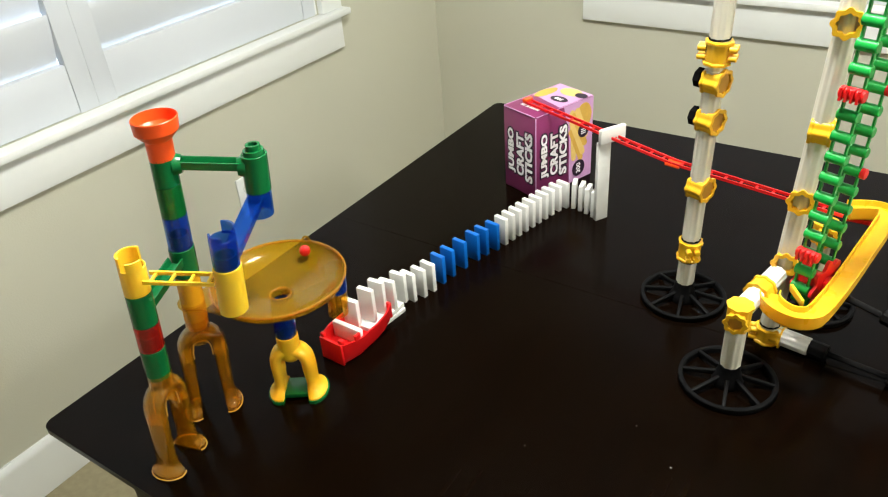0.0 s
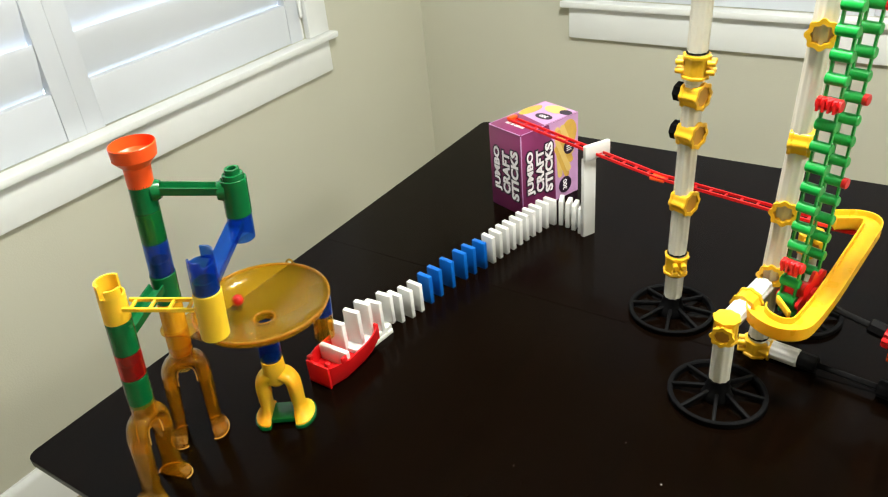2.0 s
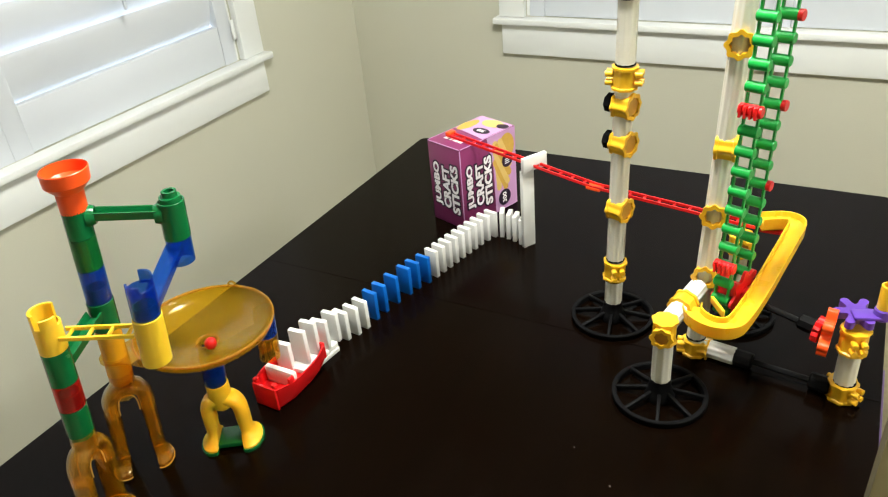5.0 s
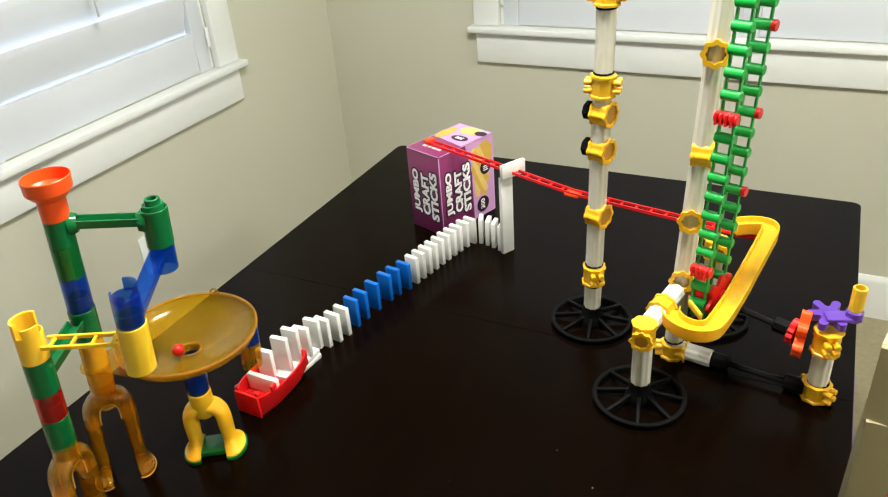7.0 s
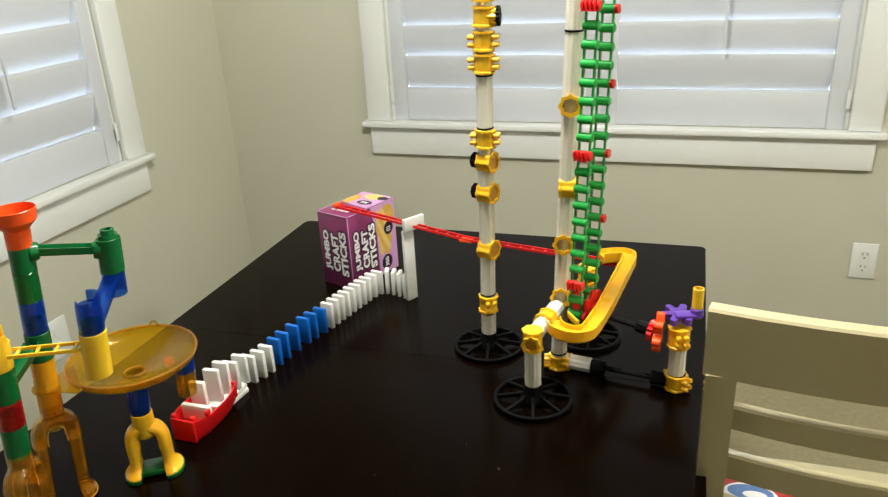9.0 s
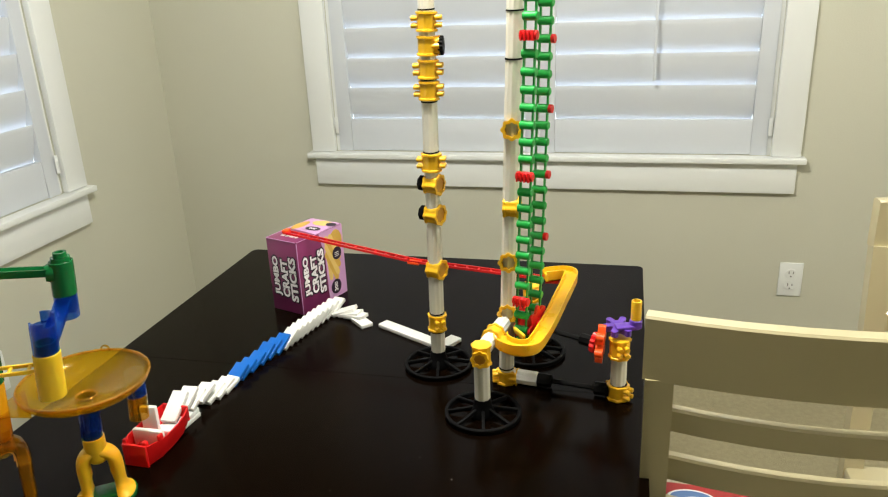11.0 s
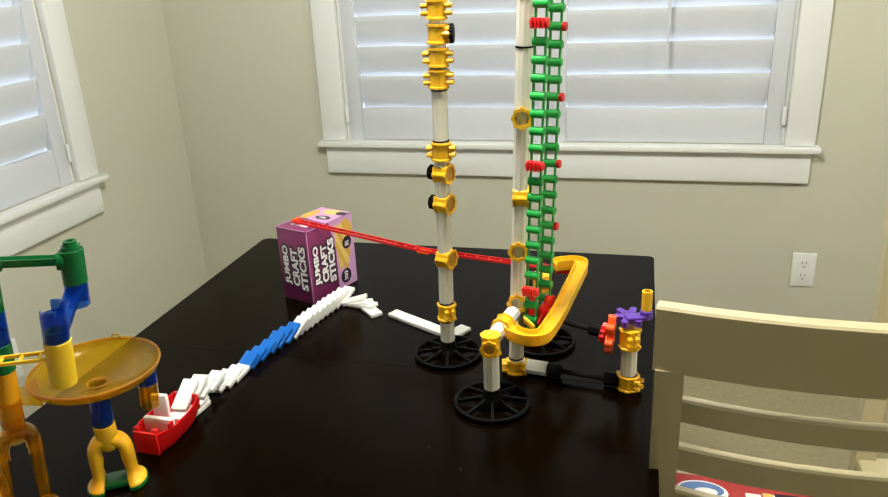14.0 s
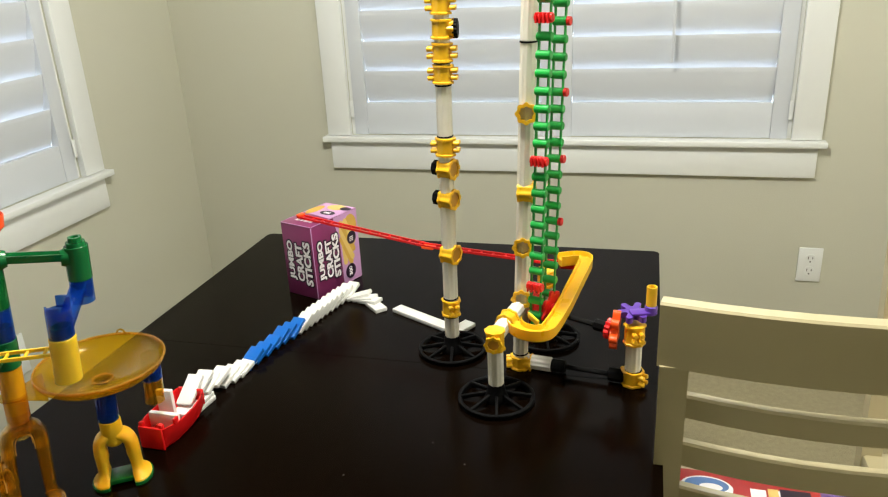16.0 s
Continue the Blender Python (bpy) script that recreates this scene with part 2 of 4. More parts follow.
def plate(bm, outline, z0, z1, m=Matrix()):
    """A plate with the outline (x, y), from z0 to z1, placed by m."""
    lo = [bm.verts.new(m @ Vector((x, y, z0))) for x, y in outline]
    hi = [bm.verts.new(m @ Vector((x, y, z1))) for x, y in outline]
    n = len(outline)
    bm.faces.new(lo[::-1])
    bm.faces.new(hi)
    for i in range(n):
        j = (i + 1) % n
        bm.faces.new((lo[i], lo[j], hi[j], hi[i]))
    return bm


def lobed(r, n, depth, count=72, power=1):
    out = []
    for i in range(count):
        a = 2 * math.pi * i / count
        c = math.cos(n * a)
        c = math.copysign(abs(c) ** power, c)
        out.append(((r + depth * c) * math.cos(a), (r + depth * c) * math.sin(a)))
    return out


def smooth_path(pts, steps=6):
    """A soft curve through the points."""
    pts = [Vector(p) for p in pts]
    out = []
    for i in range(len(pts) - 1):
        p0, p1, p2, p3 = pts[max(i - 1, 0)], pts[i], pts[i + 1], pts[min(i + 2, len(pts) - 1)]
        for k in range(steps):
            t = k / steps
            out.append(0.5 * (2 * p1 + (p2 - p0) * t + (2 * p0 - 5 * p1 + 4 * p2 - p3) * t * t + (3 * p1 - p0 - 3 * p2 + p3) * t ** 3))
    return out + [pts[-1]]


# ---- the room ----
WX, WY = -0.715, 0.795          # inner faces of the two window walls
EX, SY, CH = 3.4, -4.6, 2.6     # the other walls and the ceiling


def wall_with_opening(name, label, horizontal, fixed, thick, a0, a1, o0, o1, z0, z1):
    """A wall of four pieces round a window's opening; a: along the wall."""
    bm = B()

    def piece(p, q, zz0, zz1):
        c = ((p + q) / 2, fixed + thick / 2, (zz0 + zz1) / 2) if horizontal else (fixed + thick / 2, (p + q) / 2, (zz0 + zz1) / 2)
        s = (q - p, abs(thick), zz1 - zz0) if horizontal else (abs(thick), q - p, zz1 - zz0)
        block(bm, c, s)
    piece(a0, o0, 0, CH)
    piece(o1, a1, 0, CH)
    piece(o0, o1, 0, z0)
    piece(o0, o1, z1, CH)
    return tagged(part(name, bm, WALL), label, "wall", kind="structure")


WIN_N = (-0.06, 1.375, 0.830, 2.05)
WIN_W = (-1.30, 0.195, 0.830, 2.05)
wall_with_opening("wall_north", "greige painted wall with a white shuttered window", True, WY, 0.14, WX - 0.14, EX, *WIN_N)
wall_with_opening("wall_west", "greige painted wall with a white shuttered window", False, WX, -0.14, SY, WY, *WIN_W)
tagged(part("wall_east", one_block((EX + 0.07, (SY + WY) / 2 + 0.07, CH / 2), (0.14, WY - SY + 0.14, CH)), WALL), "plain greige painted wall", "wall", kind="structure")
tagged(part("wall_south", one_block(((WX + EX) / 2, SY - 0.07, CH / 2), (EX - WX + 0.28, 0.14, CH)), WALL), "plain greige painted wall", "wall", kind="structure")
tagged(part("floor", one_block(((WX + EX) / 2, (SY + WY) / 2, -0.05), (EX - WX + 0.28, WY - SY + 0.28, 0.1)), CARPET), "beige short-pile carpet floor", "floor", kind="structure")
tagged(part("ceiling", one_block(((WX + EX) / 2, (SY + WY) / 2, CH + 0.05), (EX - WX + 0.28, WY - SY + 0.28, 0.1)), CEIL), "plain white painted ceiling", "ceiling", kind="structure")


def baseboard(name, a, b):
    bm = sweep(B(), [a, b], [(-0.003, 0), (-0.003, 0.14), (0.006, 0.14), (0.013, 0.132), (0.016, 0.12), (0.016, 0)])
    return tagged(part(name, bm, TRIM), "white painted tall baseboard along the wall", "baseboard", kind="structure")


baseboard("baseboard_1", (WX, SY, 0), (WX, WY - 0.017, 0))
baseboard("baseboard_2", (WX, WY, 0), (EX, WY, 0))


def window(name, north, o):
    """A cased window with two louvred shutters. Built along x on the north wall, or turned on to the west wall."""
    a0, a1, z0, z1 = o
    if north:
        m = Matrix.Translation((0, WY, 0))
    else:
        m = Matrix.Translation((WX, 0, 0)) @ Matrix.Rotation(radians(90), 4, "Z")
    w = new(name)
    tagged(w, "white cased window with closed white plantation shutters", "window", kind="structure")

    def add(nm, bm, mat, parent, label=""):
        bmesh.ops.transform(bm, verts=bm.verts, matrix=m)
        return part(nm, bm, mat, parent, label)
    # y: 0 is the wall's face, negative is into the room
    cw = 0.085
    for x in (a0 - cw / 2, a1 + cw / 2):
        add("casing", one_block((x, -0.010, (z0 + z1) / 2 + 0.02), (cw, 0.020, z1 - z0 + 0.04), None, 0.002), TRIM, w)
    add("casing", one_block(((a0 + a1) / 2, -0.010, z1 + cw / 2 + 0.041), (a1 - a0 + 2 * cw, 0.020, cw), None, 0.002), TRIM, w)
    add("sill", one_block(((a0 + a1) / 2, -0.006, z0 - 0.0110), (a1 - a0 + 2 * cw + 0.030, 0.072, 0.019), None, 0.004), TRIM, w)
    add("apron", one_block(((a0 + a1) / 2, -0.009, z0 - 0.0698), (a1 - a0 + 2 * cw - 0.012, 0.018, 0.0985), None, 0.003), TRIM, w)
    for x, sx in ((a0 + 0.006, 0.012), (a1 - 0.006, 0.012)):
        add("jamb", one_block((x, 0.07, (z0 + z1) / 2), (sx, 0.13, z1 - z0)), TRIM, w)
    pane = add("pane", one_block(((a0 + a1) / 2, 0.125, (z0 + z1) / 2), (a1 - a0 - 0.026, 0.004, z1 - z0 - 0.01)), GLASS, w)
    pane.visible_shadow = False
    # two shutter panels
    mid = (a0 + a1) / 2
    for p, q, hinge in ((a0 + 0.0121, mid - 0.0001, -1), (mid + 0.0001, a1 - 0.0121, 1)):
        st = 0.048
        yy, th = 0.012, 0.026
        pan = add("shutter_frame", block(block(B(), (p + st / 2, yy, (z0 + z1) / 2), (st, th, z1 - z0 - 0.0004), None, 0.001),
                  (q - st / 2, yy, (z0 + z1) / 2), (st, th, z1 - z0 - 0.0004), None, 0.001), SHUTTER, w)
        add("bottom_rail", one_block(((p + q) / 2, yy, z0 + 0.0560), (q - p - 2 * st - 0.001, th - 0.003, 0.109), None, 0.002), SHUTTER, pan)
        add("top_rail", one_block(((p + q) / 2, yy, z1 - 0.05), (q - p - 2 * st - 0.001, th - 0.003, 0.088), None, 0.002), SHUTTER, pan)
        z = 0.992
        while z < z1 - 0.12:
            prof = []
            for i in range(16):
                a = 2 * math.pi * i / 16
                prof.append((0.0585 * math.cos(a), 0.0055 * math.sin(a)))
            mm = Matrix.Translation((p + st + 0.0004, yy + 0.006, z)) @ Matrix.Rotation(radians(90), 4, "Y") @ Matrix.Rotation(radians(LOUVRE), 4, "Z")
            add("louvre", plate(B(), prof, 0, q - p - 2 * st - 0.0008, mm), SHUTTER, pan)
            z += 0.0985
        rod = (p + q) / 2
        add("tilt_rod", one_block((rod, yy - 0.056, z0 + 0.632), (0.008, 0.008, 0.785), None, 0.002), SHUTTER, pan)
        hx = p - 0.004 if hinge < 0 else q + 0.004
        for hz in (z0 + 0.09, z1 - 0.09):
            add("hinge", one_block((hx, -0.006, hz), (0.012, 0.004, 0.055), None, 0.001), TRIM, pan)
    return w


LOUVRE = 14
window("window_1", True, WIN_N)
window("window_2", False, WIN_W)
tagged(part("backdrop_1", one_block((0.65, WY + 1.0, 1.4), (4.5, 0.02, 3.2)), DAY), "bright overcast daylight outside", "sky", kind="structure")
tagged(part("backdrop_2", one_block((WX - 1.0, -0.55, 1.4), (0.02, 3.0, 3.2)), DAY), "bright overcast daylight outside", "sky", kind="structure")


def outlet(north, a, z):
    if north:
        m = Matrix.Translation((a, WY, z))
    else:
        m = Matrix.Translation((WX, a, z)) @ Matrix.Rotation(radians(90), 4, "Z")
    t = new("wall_outlet")
    t.matrix_world = m
    tagged(t, "white duplex power outlet on the greige wall", "outlet", "wall outlets")

    def add(nm, bm, mat, par):
        ob = new(nm, finish(bm, mat))
        ob.parent = par
        return ob
    pl = add("cover_plate", one_block((0, -0.003, 0), (0.072, 0.006, 0.116), None, 0.002), TRIM, t)
    for dz in (0.021, -0.021):
        soc = add("socket", bar(B(), (0, -0.002, dz), (0, -0.008, dz), 0.0165, 24), TRIM, t)
        for dx, hh in ((-0.0065, 0.009), (0.0065, 0.007)) if north else ():
            add("slot", one_block((dx, -0.0081, dz + 0.004), (0.0022, 0.001, hh)), INK, soc)
        if north:
            add("slot", bar(B(), (0, -0.0078, dz - 0.009), (0, -0.0086, dz - 0.009), 0.0025, 10), INK, soc)
    add("screw", bar(B(), (0, -0.005, 0), (0, -0.0072, 0), 0.003, 10), TRIM, t)


outlet(True, 1.476, 0.418)
outlet(False, -0.205, 0.428)

# ---- the table ----
TX, TY0, TY1 = 0.985, -1.182, 0.0
table = thing("dining_table", TX / 2, (TY0 + TY1) / 2, 0, "dark espresso wooden dining table with rounded corners", "table")


def leaf(y0, y1, near_round, far_round):
    """One leaf of the table top, rounded at the ends that face outwards."""
    pts = []
    r, n = 0.014, 6
    for cx, cy, a0, on in ((TX - r, y0 + r, -90, near_round), (TX - r, y1 - r, 0, far_round), (r, y1 - r, 90, far_round), (r, y0 + r, 180, near_round)):
        if on:
            pts += [(cx + r * math.cos(radians(a0 + 90 * i / n)), cy + r * math.sin(radians(a0 + 90 * i / n))) for i in range(n + 1)]
        else:
            sx, sy = (1 if cx > 0.5 else -1), (1 if a0 in (0, 90) else -1)
            pts.append((cx + r * sx, cy + r * sy))
    bm = plate(B(), pts, TOP - 0.019, TOP)
    es = [e for e in bm.edges if abs(e.verts[0].co.z - TOP) < 1e-6 and abs(e.verts[1].co.z - TOP) < 1e-6]
    bmesh.ops.bevel(bm, geom=es, offset=0.0006, segments=1, affect="EDGES")
    es = [e for e in bm.edges if abs(e.verts[0].co.z - TOP + 0.019) < 1e-6 and abs(e.verts[1].co.z - TOP + 0.019) < 1e-6]
    bmesh.ops.bevel(bm, geom=es, offset=0.009, segments=1, affect="EDGES")
    return bm


SEAM = -0.585
part("tabletop", leaf(TY0, SEAM - 0.00012, True, False), WOOD, table)
part("tabletop", leaf(SEAM + 0.00012, TY1, False, True), WOOD, table)
for nm, c, s in (("apron", (TX / 2, TY0 + 0.09, 0.676), (TX - 0.22, 0.022, 0.109)), ("apron", (TX / 2, TY1 - 0.09, 0.676), (TX - 0.22, 0.022, 0.109)),
                 ("apron", (0.09, (TY0 + TY1) / 2, 0.676), (0.022, TY1 - TY0 - 0.22, 0.109)), ("apron", (TX - 0.09, (TY0 + TY1) / 2, 0.676), (0.022, TY1 - TY0 - 0.22, 0.109))):
    part(nm, one_block(c, s, None, 0.002), WOOD, table)
for x in (0.09, TX - 0.09):
    for y in (TY0 + 0.09, TY1 - 0.09):
        part("leg", one_block((x, y, 0.3652), (0.075, 0.075, 0.7302), None, 0.004), WOOD, table)

# ---- the marble run ----
R = 0.0140
run = thing("marble_run", 0.2475, -0.9665, TOP, "plastic marble run of coloured tubes with a clear amber funnel bowl", "marble run")
SHEAR[run] = Vector((0.040, 0.060, 0))
AX, AY = 0.2065, -1.125      # short tower
BX, BY = 0.176, -1.0415      # tall tower
DX, DY = 0.296, -1.076      # tube over the bowl's edge
EX1, EY1 = 0.245, -0.9755    # green elbow tube
CX, CY = 0.2475, -0.9665      # bowl
FX, FY = 0.254, -0.8735      # outlet tube


def run_tube(name, x, y, z0, z1, mat, label, r=R, parent=None):
    bm = pipe(B(), (x, y, z0), (x, y, z1), r)
    return part(name, bm, mat, parent or run, label)


def arch_foot(x, y, z1, turn, mat, label, stout=1.0, hollow=False):
    """An arch of two legs below a socket, each leg ending in a flared half-round foot."""
    m = Matrix.Translation((x, y, 0)) @ Matrix.Rotation(radians(turn), 4, "Z")
    bm = B()
    lathe(bm, [(R - 0.0018, 0.0), (R, 0.0), (R + 0.0004, 0.006), (R, 0.03), (R - 0.0018, 0.03)], Matrix.Translation((x, y, z1 - 0.03)), 28, closed=True)
    lathe(bm, [(R, 0.0), (R - 0.0008, -0.004), (R - 0.004, -0.0075), (0.004, -0.009)], Matrix.Translation((x, y, z1 - 0.03)), 28)
    ztop = z1 - 0.026
    turned = m.to_3x3()
    bend = [(-0.0204, ztop - 0.0300), (-0.0203, ztop - 0.0190), (-0.0188, ztop - 0.0090), (-0.0140, ztop - 0.0010), (-0.0070, ztop + 0.0028), (0.0, ztop + 0.0036)]
    bend += [(-u, z) for u, z in bend[-2::-1]]
    for thin in (0.0, 0.0021) if hollow else (0.0,):
        oval = [((0.0092 - thin) * math.cos(radians(g)), (0.0138 - thin) * math.sin(radians(g))) for g in range(0, 360, 18)]
        sweep(bm, smooth_path([m @ Vector((u, 0, z)) for u, z in bend], 4), oval, turned @ Vector((0, 1, 0)))
    for s, thin in itertools.product((-1, 1), (0.0, 0.0021) if hollow else (0.0,)):
        rows = [(0.0204, ztop - 0.0290, 0.0092, 0.0138),
                (0.0205, TOP + 0.026, 0.0088, 0.0130), (0.0206, TOP + 0.019, 0.0090, 0.0134), (0.0209, TOP + 0.013, 0.0098, 0.0150), (0.0214, TOP + 0.009, 0.0122, 0.0184), (0.0220, TOP + 0.0065, 0.0143, 0.0214), (0.0220, TOP + 0.0004, 0.0145, 0.0218)]
        rings = []
        for off, z, ra, rb in rows:
            ra, rb, ring = ra - thin, rb - thin, []
            for i in range(20):
                a = 2 * math.pi * i / 20
                px = ra * (stout if z < TOP + 0.017 else 1.0) * math.cos(a)
                if z < TOP + 0.03 and px < -0.006:
                    px = -0.006
                ring.append(bm.verts.new(m @ Vector((s * (off + px), rb * (stout if z < TOP + 0.017 else 1.0) * math.sin(a), z))))
            rings.append(ring)
        for p, q in zip(rings, rings[1:]):
            for i in range(20):
                j = (i + 1) % 20
                bm.faces.new((p[i], p[j], q[j], q[i]))
        bm.faces.new(rings[-1])
        bm.faces.new(rings[0][::-1])
    foot = part("arch_foot", bm, mat, run, label)
    if hollow:
        # highlights painted along the shell's edges: round arch, front and back, and each foot
        ring_ = [(0.0007 * math.cos(radians(g)), 0.0007 * math.sin(radians(g))) for g in range(0, 360, 60)]
        for fb in (-1, 1):
            arch = [(-0.0113, ztop - 0.030), (-0.0111, ztop - 0.020), (-0.0098, ztop - 0.012), (-0.0068, ztop - 0.0072), (-0.0035, ztop - 0.0058), (0.0, ztop - 0.0054)]
            arch += [(-u, z) for u, z in arch[-2::-1]]
            path = smooth_path([m @ Vector((u, fb * 0.0085, z)) for u, z in arch], 3)
            part("edge_glint", sweep(B(), path, ring_, turned @ Vector((0, 1, 0))), EDGEGLINT, foot)
        for sg in (-1, 1):
            path = [m @ Vector((sg * (0.0220 + max(-0.006, 0.0147 * math.cos(radians(g)))), 0.0220 * math.sin(radians(g)), TOP + 0.0014)) for g in range(-115, 116, 10)]
            part("edge_glint", sweep(B(), path, ring_), EDGEGLINT, foot)
    return foot


# tall tower: cup, tubes, foot
bm = lathe(B(), [(R, 1.105), (R + 0.0005, 1.127), (0.0200, 1.133), (0.0235, 1.137), (0.0245, 1.151), (0.0236, 1.152), (0.0222, 1.1395), (0.011, 1.130), (0.0115, 1.105)],
           Matrix.Translation((BX, BY, 0)), 36, closed=True)
part("starter_cup", bm, ORANGERED, run, "orange-red starter cup")
run_tube("tube", BX, BY, 1.0745, 1.112, GREEN, "green tube")
run_tube("tube", BX, BY, 1.0365, 1.074, CLEARGREEN, "clear green tube")
run_tube("tube", BX, BY, 0.995, 1.036, CLEARBLUE, "clear blue tube")
run_tube("tube", BX, BY, 0.958, 0.9945, GREEN, "green tube with a side opening", R + 0.0008)
run_tube("tube", BX, BY, 0.886, 0.9575, AMBERTUBE, "golden amber tube")
arch_foot(BX, BY, 0.895, 52, AMBER, "clear amber arch foot", 1.0, True)
# short tower
bm = pipe(B(), (AX, AY, 0.995), (AX, AY, 1.027), R)
for a0, n_, z1 in ((95, 13, 1.043), (300, 6, 1.037)):
    pts = [(AX + (R - 0.0013) * math.cos(radians(a0 + i * 15)), AY + (R - 0.0013) * math.sin(radians(a0 + i * 15)), 1.025) for i in range(n_)]
    sweep(bm, pts, [(-0.0013, 0), (0.0013, 0), (0.0013, z1 - 1.025), (-0.0013, z1 - 1.025)])
part("tube", bm, YELLOW, run, "yellow catcher tube")
run_tube("tube", AX, AY, 0.955, 0.9945, GREEN, "green tube")
run_tube("tube", AX, AY, 0.922, 0.9545, CLEARRED, "clear red tube")
run_tube("tube", AX, AY, 0.882, 0.9215, GREEN, "green tube")
arch_foot(AX, AY, 0.887, 105, AMBER, "clear amber arch foot", 1.0, True)

# the narrow necks of the tubes, seen through the clear ones above them
for x_, y_, z0_, z1_, mat_ in ((AX, AY, 0.9220, 0.9400, GREEN), (BX, BY, 1.0370, 1.0520, CLEARBLUE), (BX, BY, 0.9960, 1.0120, GREEN), (BX, BY, 0.880, 0.902, AMBERTUBE), (AX, AY, 0.866, 0.888, AMBER)):
    run_tube("tube_neck", x_, y_, z0_, z1_, mat_, "", R - 0.0022)


def trough(name, a, b, mat, label, w=0.0092, h=0.009):
    """An open channel between two tubes."""
    sec = [(-w, h), (-w + 0.002, h), (-w + 0.0035, 0.003), (w - 0.0035, 0.003), (w - 0.002, h), (w, h), (w - 0.002, -0.0005), (w - 0.006, -0.002), (-w + 0.006, -0.002), (-w + 0.002, -0.0005)]
    return part(name, sweep(B(), [a, b], sec), mat, run, label)


def toward(ax, ay, bx, by, d):
    v = Vector((bx - ax, by - ay)).normalized()
    return ax + v.x * d, ay + v.y * d


p = toward(BX, BY, EX1, EY1, R - 0.002)
q = toward(EX1, EY1, BX, BY, R - 0.002)
trough("channel", (*p, 1.093), (*q, 1.080), GREEN, "green sloping channel")
for x_, y_, z_, k_ in ((BX, BY, 1.096, 1), (EX1, EY1, 1.083, -1)):
    d_ = Vector((EX1 - BX, EY1 - BY, 0)).normalized() * k_
    a_ = Vector((x_, y_, z_)) + d_ * (R - 0.004)
    bm = lathe(B(), [(0.0125, 0), (0.0118, 0.004), (0.0098, 0.009), (0.0070, 0.009), (0.0070, 0)], frame_to(a_, a_ + d_), 20, closed=True)
    part("channel_flare", bm, GREEN, run)
# green elbow tube with its stepped collar, and the clear blue slide below it
bm = pipe(B(), (EX1, EY1, 1.052), (EX1, EY1, 1.096), R + 0.0006)
lathe(bm, [(R - 0.006, 1.094), (R - 0.002, 1.094), (R - 0.0025, 1.101), (R - 0.006, 1.101)], Matrix.Translation((EX1, EY1, 0)), 28, closed=True)
lathe(bm, [(0.0050, 1.099), (0.0085, 1.099), (0.0082, 1.107), (0.0050, 1.107)], Matrix.Translation((EX1, EY1, 0)), 28, closed=True)
part("elbow_tube", bm, GREEN, run, "green tube with a stepped collar")
bm = pipe(B(), (EX1, EY1, 1.021), (EX1, EY1, 1.0515), R)
slide = part("slide_tube", bm, CLEARBLUE, run, "clear blue slide tube")
p = toward(EX1, EY1, DX, DY, R - 0.003)
q = toward(DX, DY, EX1, EY1, R - 0.003)
trough("slide_channel", (*p, 1.040), (*q, 1.042 - 0.018), CLEARBLUE, "clear blue sloping channel", 0.0098, 0.010)
bm = pipe(B(), (DX, DY, 1.027), (DX, DY, 1.060), R)
for a0, z1 in ((40, 1.072), (220, 1.066)):
    pts = []
    for i in range(7):
        a = radians(a0 + i * 16)
        pts.append((DX + (R - 0.0016) * math.cos(a), DY + (R - 0.0016) * math.sin(a), 1.058))
    sweep(bm, pts, [(-0.0012, 0), (0.0012, 0), (0.0012, z1 - 1.058), (-0.0012, z1 - 1.058)])
part("tube", bm, CLEARBLUE, run, "clear blue catcher tube")
run_tube("tube_neck", DX, DY, 1.0272, 1.0400, GREEN, "green neck inside the blue tube", R - 0.0022)
run_tube("tube", DX, DY, 0.972, 1.0265, YELLOW, "yellow tube over the bowl", R + 0.0009)
# yellow ladder from the short tower to the tube over the bowl
a = Vector((*toward(AX, AY, DX, DY, R - 0.001), 1.013))
b = Vector((*toward(DX, DY, AX, AY, R - 0.001), 1.010))
side = (b - a).cross(Vector((0, 0, 1))).normalized()
bm = B()
for s in (-1, 1):
    sweep(bm, [a + side * s * 0.009, b + side * s * 0.009], [(-0.0014, -0.002), (0.0014, -0.002), (0.0014, 0.002), (-0.0014, 0.002)])
for k in (0.1, 0.37, 0.64, 0.9):
    c = a.lerp(b, k)
    sweep(bm, [c - side * 0.009, c + side * 0.009], [(-0.0014, -0.0019), (0.0014, -0.0019), (0.0014, 0.001), (-0.0014, 0.001)])
part("ladder_rail", bm, YELLOW, run, "yellow ladder-like rail")
# green branch from the tall to the short tower
p = toward(BX, BY, AX, AY, R)
q = toward(AX, AY, BX, BY, R - 0.002)
trough("branch", (*p, 0.978), (*q, 0.968), GREEN, "green open branch channel", 0.0098, 0.011)
# the bowl
prof = [(0.0105, 0.900), (0.0125, 0.9035), (0.030, 0.907), (0.052, 0.912), (0.070, 0.9185), (0.0780, 0.925), (0.0800, 0.930), (0.0815, 0.930), (0.0812, 0.926),
        (0.0795, 0.922), (0.071, 0.9155), (0.052, 0.909), (0.030, 0.904), (0.0140, 0.9005), (0.0125, 0.896), (0.0105, 0.896)]
bowl = part("funnel_bowl", lathe(B(), prof, Matrix.Translation((CX, CY, 0)), 72, closed=True), BOWLAMBER, run, "clear amber funnel bowl")
bm = B()
lathe(bm, [(0.0130, 0.9045), (0.0142, 0.9055), (0.0130, 0.9070), (0.0117, 0.9055)], Matrix.Translation((CX, CY, 0)), 32, closed=True)
